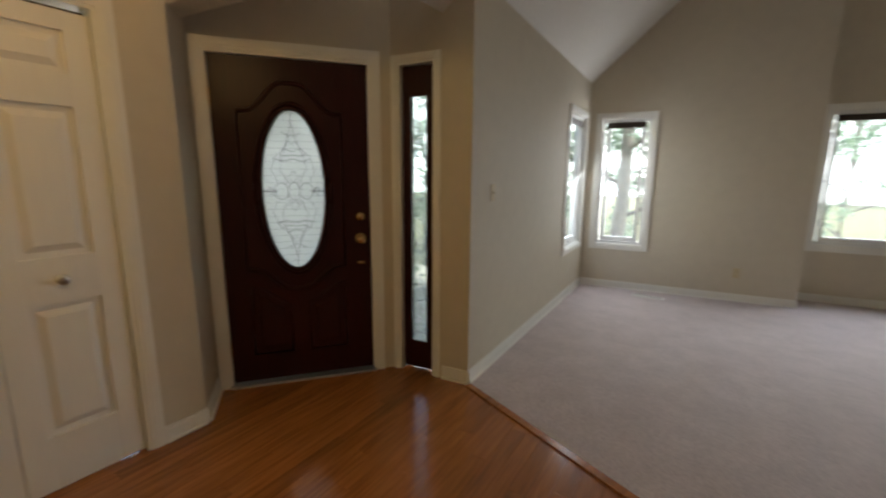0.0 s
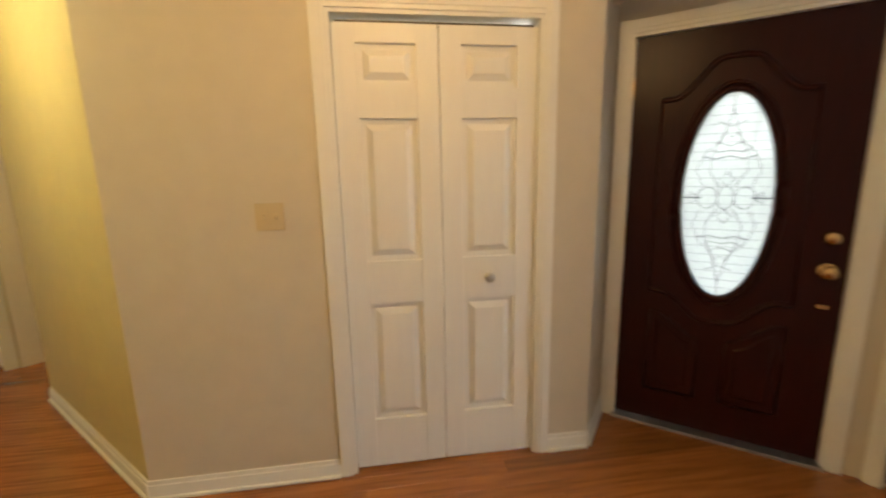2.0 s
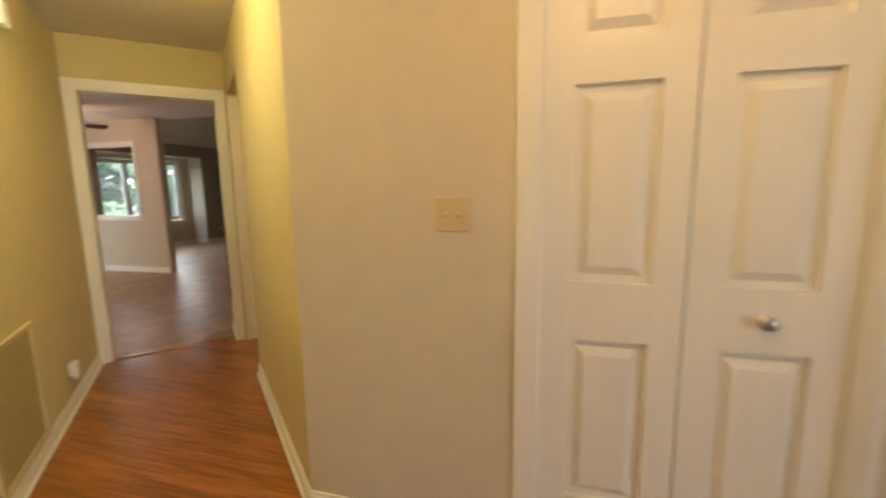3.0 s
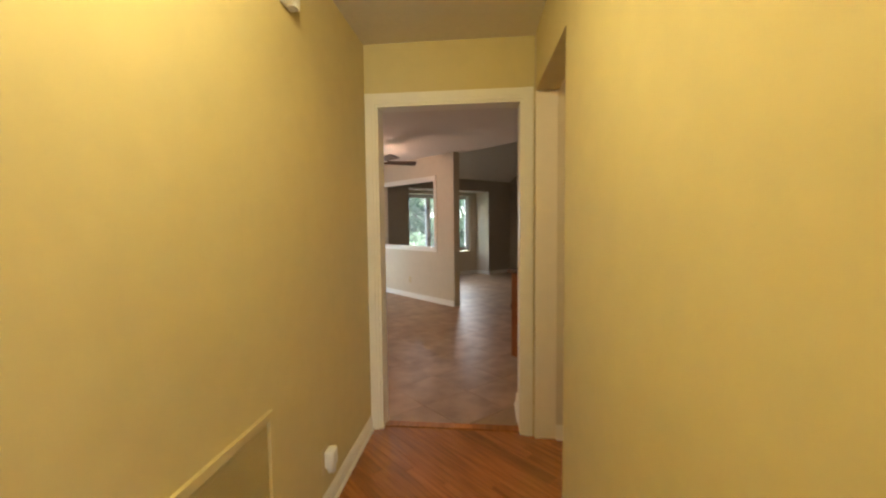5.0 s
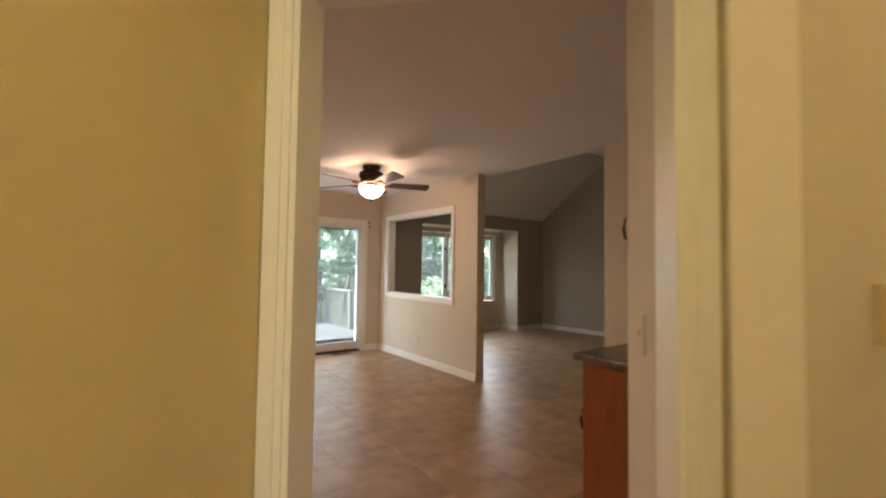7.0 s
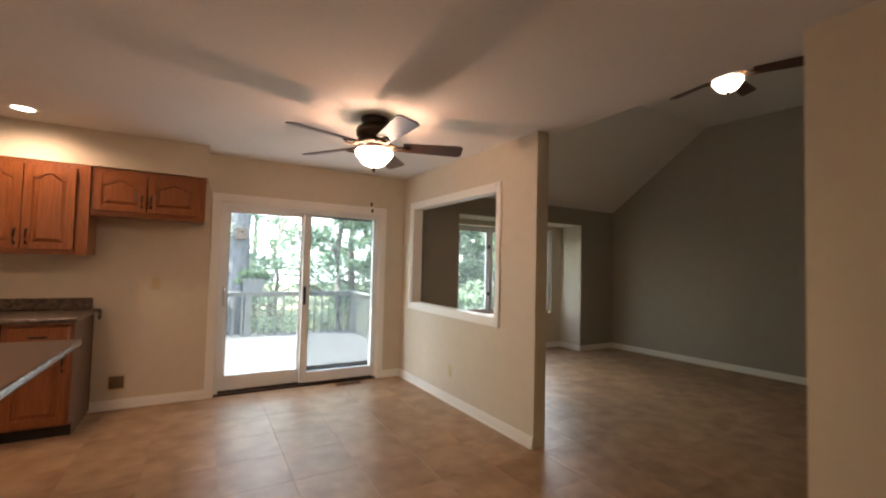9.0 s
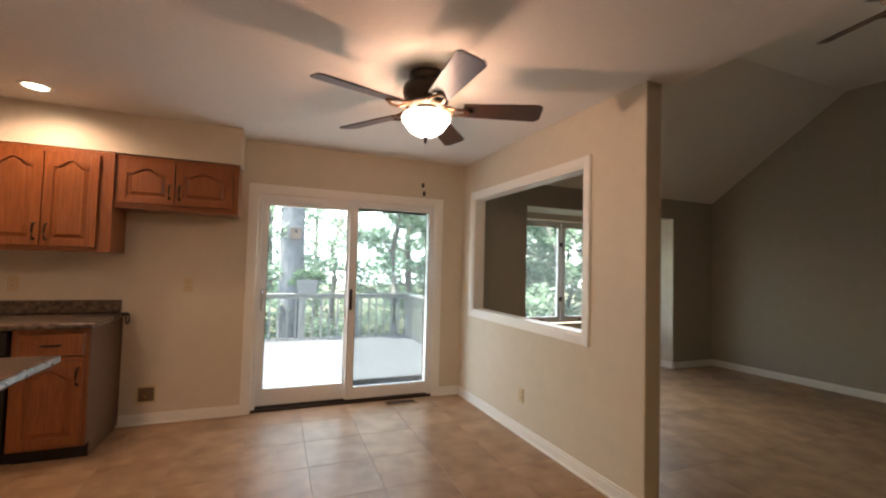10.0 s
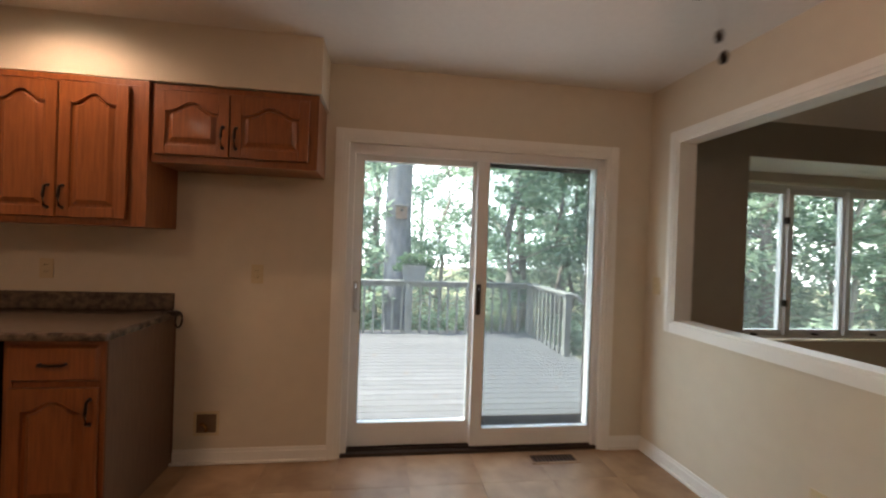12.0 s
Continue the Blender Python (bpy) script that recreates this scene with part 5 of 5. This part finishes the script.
def shrub(x, y, z, radius, seed, label):
    ob = thing("shrub", pose(x, y, z), label, "shrub", group="shrubs round the house")
    r = random.Random(seed)
    stems = bmesh.new()
    blobs = []
    for k in range(6):
        a = k * 1.05 + r.uniform(-0.3, 0.3)
        tip = (math.cos(a) * radius * 0.6, math.sin(a) * radius * 0.6, radius * r.uniform(0.5, 1.0))
        add_tube(stems, [(0, 0, 0), (tip[0] * 0.5, tip[1] * 0.5, tip[2] * 0.7), tip], [0.02, 0.014, 0.006], 6)
        blobs.append((*tip, radius * r.uniform(0.4, 0.6)))
    part("stems", stems, BARK, ob)
    me = leaf_cloud(900, blobs, 0.055, seed)
    me.materials.append(IVY)
    new("leaves", me).parent = ob


for i, (sx, sy, sr) in enumerate(((-7.9, -13.9, 1.4), (-9.3, -12.0, 1.3), (-6.0, -14.4, 1.2), (-3.3, -13.9, 1.2), (-11.0, -11.2, 1.4), (-12.2, -12.6, 1.5), (-10.6, -13.4, 1.4), (-13.8, -13.6, 1.6), (-12.0, -15.0, 1.5), (-15.0, -15.2, 1.7), (-5.0, -15.6, 1.4), (-3.7, 5.2, 1.5), (-5.2, 3.6, 0.9), (-1.3, 8.0, 0.9), (1.4, 9.0, 1.0))):
    shrub(sx, sy, -1.5 if sy < 0 else -1.4, sr, 100 + i, "dark green leafy shrub")
# front walk and drive, pale in the sun
tagged(part("pavement", prism([(-1.2, 6.9), (5.5, 6.9), (8.5, 22), (-0.5, 22)], -1.49, -1.40, "z"), material("pale_concrete", (0.55, 0.53, 0.50), 0.85, grain=0.3, scale=20, bump=0.2)), "pale concrete drive in front of the house", "pavement", kind="structure")
tagged(part("porch", box(-4.2, -1.7, 2.7, 4.6, -1.45, -0.03), STONE), "concrete porch slab outside the front door", "porch", kind="structure")
# planter on the railing, nesting box on the trunk
pl = thing("planter", pose(-5.02, -12.60, DZ + 0.876), "grey planter with trailing greenery on the deck railing", "planter")
part("pot", prism([(-0.20, -0.10), (0.20, -0.10), (0.20, 0.10), (-0.20, 0.10)], 0.26, 0.0, "z", inset=0.03), STONE, pl)
part("soil", box(-0.18, 0.18, -0.085, 0.085, 0.20, 0.255), GRASS, pl)
me = leaf_cloud(500, [(-0.12, 0, 0.34, 0.16), (0.10, 0.02, 0.36, 0.18), (0.25, 0, 0.22, 0.12), (-0.26, 0, 0.28, 0.12)], 0.045, 9)
me.materials.append(IVY)
new("foliage", me).parent = pl
nest = thing("nesting_box", pose(-4.80, -13.105, 1.93), "small brown wooden nesting box on the trunk", "nesting box")
part("box_body", box(-0.10, 0.10, -0.02, 0.12, -0.12, 0.10, bevel=0.004), material("dull_brown_boards", (0.13, 0.085, 0.06), 0.85, grain=0.4, scale=25), nest)
part("box_roof", box(-0.13, 0.13, -0.02, 0.17, 0.10, 0.125, bevel=0.004), RAILWOOD, nest)
part("hole", lathe([(0.0, 0.002), (0.022, 0.002), (0.022, 0.0)], 16), BLACK, nest).matrix_local = pose(0, 0.12, 0.03, -90, 0, 0)
feeder = thing("bird_feeder", pose(-8.25, -10.4, 0.93), "small red hummingbird feeder hanging outside the bay window", "bird feeder")
part("dish", lathe([(0.0, -0.03), (0.05, -0.03), (0.06, -0.01), (0.045, 0.01), (0.02, 0.02), (0.0, 0.02)], 20), material("red_plastic", (0.55, 0.10, 0.09), 0.35, grain=0.05), feeder, smooth=True)
part("bottle", lathe([(0.02, 0.02), (0.03, 0.04), (0.03, 0.11), (0.012, 0.13), (0.0, 0.135)], 20), WHITEPLASTIC, feeder, smooth=True)
part("cord", tube([(0, 0, 0.13), (0, 0, 1.45)], 0.002, 5), BLACK, feeder)
part("hanger_arm", tube([(0, 0, 1.45), (0, 0.8, 1.50), (0, 1.40, 1.48)], 0.008, 6), BLACK, feeder)


# ---- floor pieces ----
def clipped(poly, planes):
    """A convex outline cut by half-planes (a, b, c) that keep a x + b y <= c."""
    for a, b, c in planes:
        out = []
        for i, p in enumerate(poly):
            q = poly[(i + 1) % len(poly)]
            dp, dq = a * p[0] + b * p[1] - c, a * q[0] + b * q[1] - c
            if dp <= 0:
                out.append(p)
            if dp * dq < 0:
                f = dp / (dp - dq)
                out.append((p[0] + (q[0] - p[0]) * f, p[1] + (q[1] - p[1]) * f))
        poly = out
        if len(poly) < 3:
            return None
    return poly


def flat_piece(name, poly, z0, z1, chamfer, mat, parent):
    cx, cy = sum(p[0] for p in poly) / len(poly), sum(p[1] for p in poly) / len(poly)
    n = len(poly)
    rel = [(p[0] - cx, p[1] - cy) for p in poly]

    def inner(p):
        return (p[0] - chamfer * (1 if p[0] > 0 else -1), p[1] - chamfer * (1 if p[1] > 0 else -1))

    verts = [(u, v, z0) for u, v in rel] + [(u, v, z1 - chamfer * 0.7) for u, v in rel] + [(*inner(p), z1) for p in rel]
    faces = [tuple(range(n))[::-1], tuple(range(2 * n, 3 * n))]
    for i in range(n):
        j = (i + 1) % n
        faces += [(i, j, n + j, n + i), (n + i, n + j, 2 * n + j, 2 * n + i)]
    me = bpy.data.meshes.new(name)
    me.from_pydata(verts, [], faces)
    me.materials.append(mat)
    ob = new(name, me)
    ob.location = (cx, cy, 0)
    ob.parent = parent
    return ob


# oak strips run along y
(ax, ay), (bx, by) = CARPET_LINE
ca, cb = -(by - ay), (bx - ax)
wood_planes = [(ca, cb, ca * ax + cb * ay), (-1, -1, 6.70)]
W = 0.083
x = -5.70
while x < 1.2:
    y = -3.4 + rng.uniform(-0.8, 0.0)
    while y < 2.9:
        length = rng.uniform(0.9, 1.9)
        y_end = y + length
        if (x > -4.6 or -2.2 < y_end and y < -0.9) and not (x < -2.95 and y > -0.9 and x > -5.7) and not (x > -0.8 and y_end < -0.7):
            poly = clipped([(x + 0.0005, y + 0.0005), (x + W - 0.0005, y + 0.0005), (x + W - 0.0005, y_end - 0.0005), (x + 0.0005, y_end - 0.0005)], wood_planes + ([(1, -1, -0.07)] if x < -0.83 else [(0, -1, 0.76)]) + ([(0, 1, -0.95)] if x < -2.95 else []))
            if poly:
                flat_piece("floor_strip", poly, -0.011, 0.0, 0.0007, OAKFLOOR, floor_wood)
        y = y_end
    x += W
# square tiles
T = 0.418
for room, planes in ((floor_tile, [(1, 1, -6.725), (-1, 0, 6.42), (0, -1, 8.255)]), (floor_tile_family, [(1, 0, -6.42), (-1, 0, 11.3), (0, -1, 8.9), (0, 1, -1.9)])):
    for i in range(-8, 18):
        for j in range(-4, 17):
            x0, y0, g = -4.69 - (i - 1) * T, -8.334 + j * T, 0.0008
            poly = clipped([(x0 + g, y0 + g), (x0 + T - g, y0 + g), (x0 + T - g, y0 + T - g), (x0 + g, y0 + T - g)], planes)
            if poly and max(p[0] for p in poly) - min(p[0] for p in poly) > 0.01 and not (room is floor_tile and (x0 > -1.0 or y0 > -2.9)):
                flat_piece("tile", poly, -0.004, 0.0, 0.0008, TILE, room)

# far woods close the view behind the trees
def woods(seed, count, near, far, top, angles, size, label, mat):
    """A belt of foliage in layers round the back of the house, thinner towards the sky and open in places."""
    r = random.Random(seed)
    blobs = []
    for k in range(count):
        a = math.radians(r.uniform(*angles))
        rad = r.uniform(near, far)
        z = -1.0 + (top + 1.0) * r.random() ** 1.25
        x, y = -5 + rad * math.cos(a), -6 + rad * math.sin(a)
        if z > 1.6 and -5.6 < -4.5 + (x + 4.5) * 7.0 / max(1.0, -5.6 - y) < -4.35 and r.random() < 0.75:
            continue
        blobs.append((x, y, z, r.uniform(0.7, 1.7)))
    me = leaf_cloud(count * 190, blobs, size, seed)
    me.materials.append(mat)
    return tagged(new("far_woods", me), label, "woods", kind="stuff")


woods(5, 230, 14, 20, 9.5, (180, 325), 0.125, "green woodland foliage behind the deck", LEAF)
woods(6, 300, 21, 31, 14.0, (178, 325), 0.21, "distant green woodland foliage behind the trees", LEAF)
woods(8, 110, 9.5, 14, 6.0, (186, 240), 0.095, "green woodland foliage outside the window bay", LEAF)

# a few fallen leaves on the deck
fallen = random.Random(31)
for k in range(9):
    leaf = bmesh.new()
    u = fallen.uniform(0.028, 0.045)
    tips = [leaf.verts.new(p) for p in ((-u, 0, 0.006), (-u * 0.3, -u * 0.5, 0.0), (u * 0.5, -u * 0.4, 0.004), (u, 0, 0.012), (u * 0.5, u * 0.4, 0.003), (-u * 0.3, u * 0.5, 0.0))]
    mid = leaf.verts.new((0, 0, 0.002))
    for i in range(6):
        leaf.faces.new((tips[i], tips[(i + 1) % 6], mid))
    ob = part("fallen_leaf", leaf, DEADLEAF, m=pose(fallen.uniform(-6.9, -4.4), fallen.uniform(-11.2, -8.8), DZ + 0.002, 0, 0, fallen.uniform(0, 360)))
    tagged(ob, "dry brown fallen leaf on the deck boards", "leaf", group="fallen leaves on the deck")

# glowing ring beyond the woods, added in place of bright hazy sky
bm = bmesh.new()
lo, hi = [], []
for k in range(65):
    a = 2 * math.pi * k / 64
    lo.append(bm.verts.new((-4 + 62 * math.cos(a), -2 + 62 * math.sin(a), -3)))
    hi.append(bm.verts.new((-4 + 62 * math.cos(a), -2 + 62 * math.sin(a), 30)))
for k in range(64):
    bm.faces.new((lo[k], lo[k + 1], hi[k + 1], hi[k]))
tagged(part("backdrop", bm, glowing("haze_glow", (0.94, 1.0, 1.0), 0.9)), "glowing backdrop ring in place of pale hazy sky behind the trees", "backdrop", kind="structure")
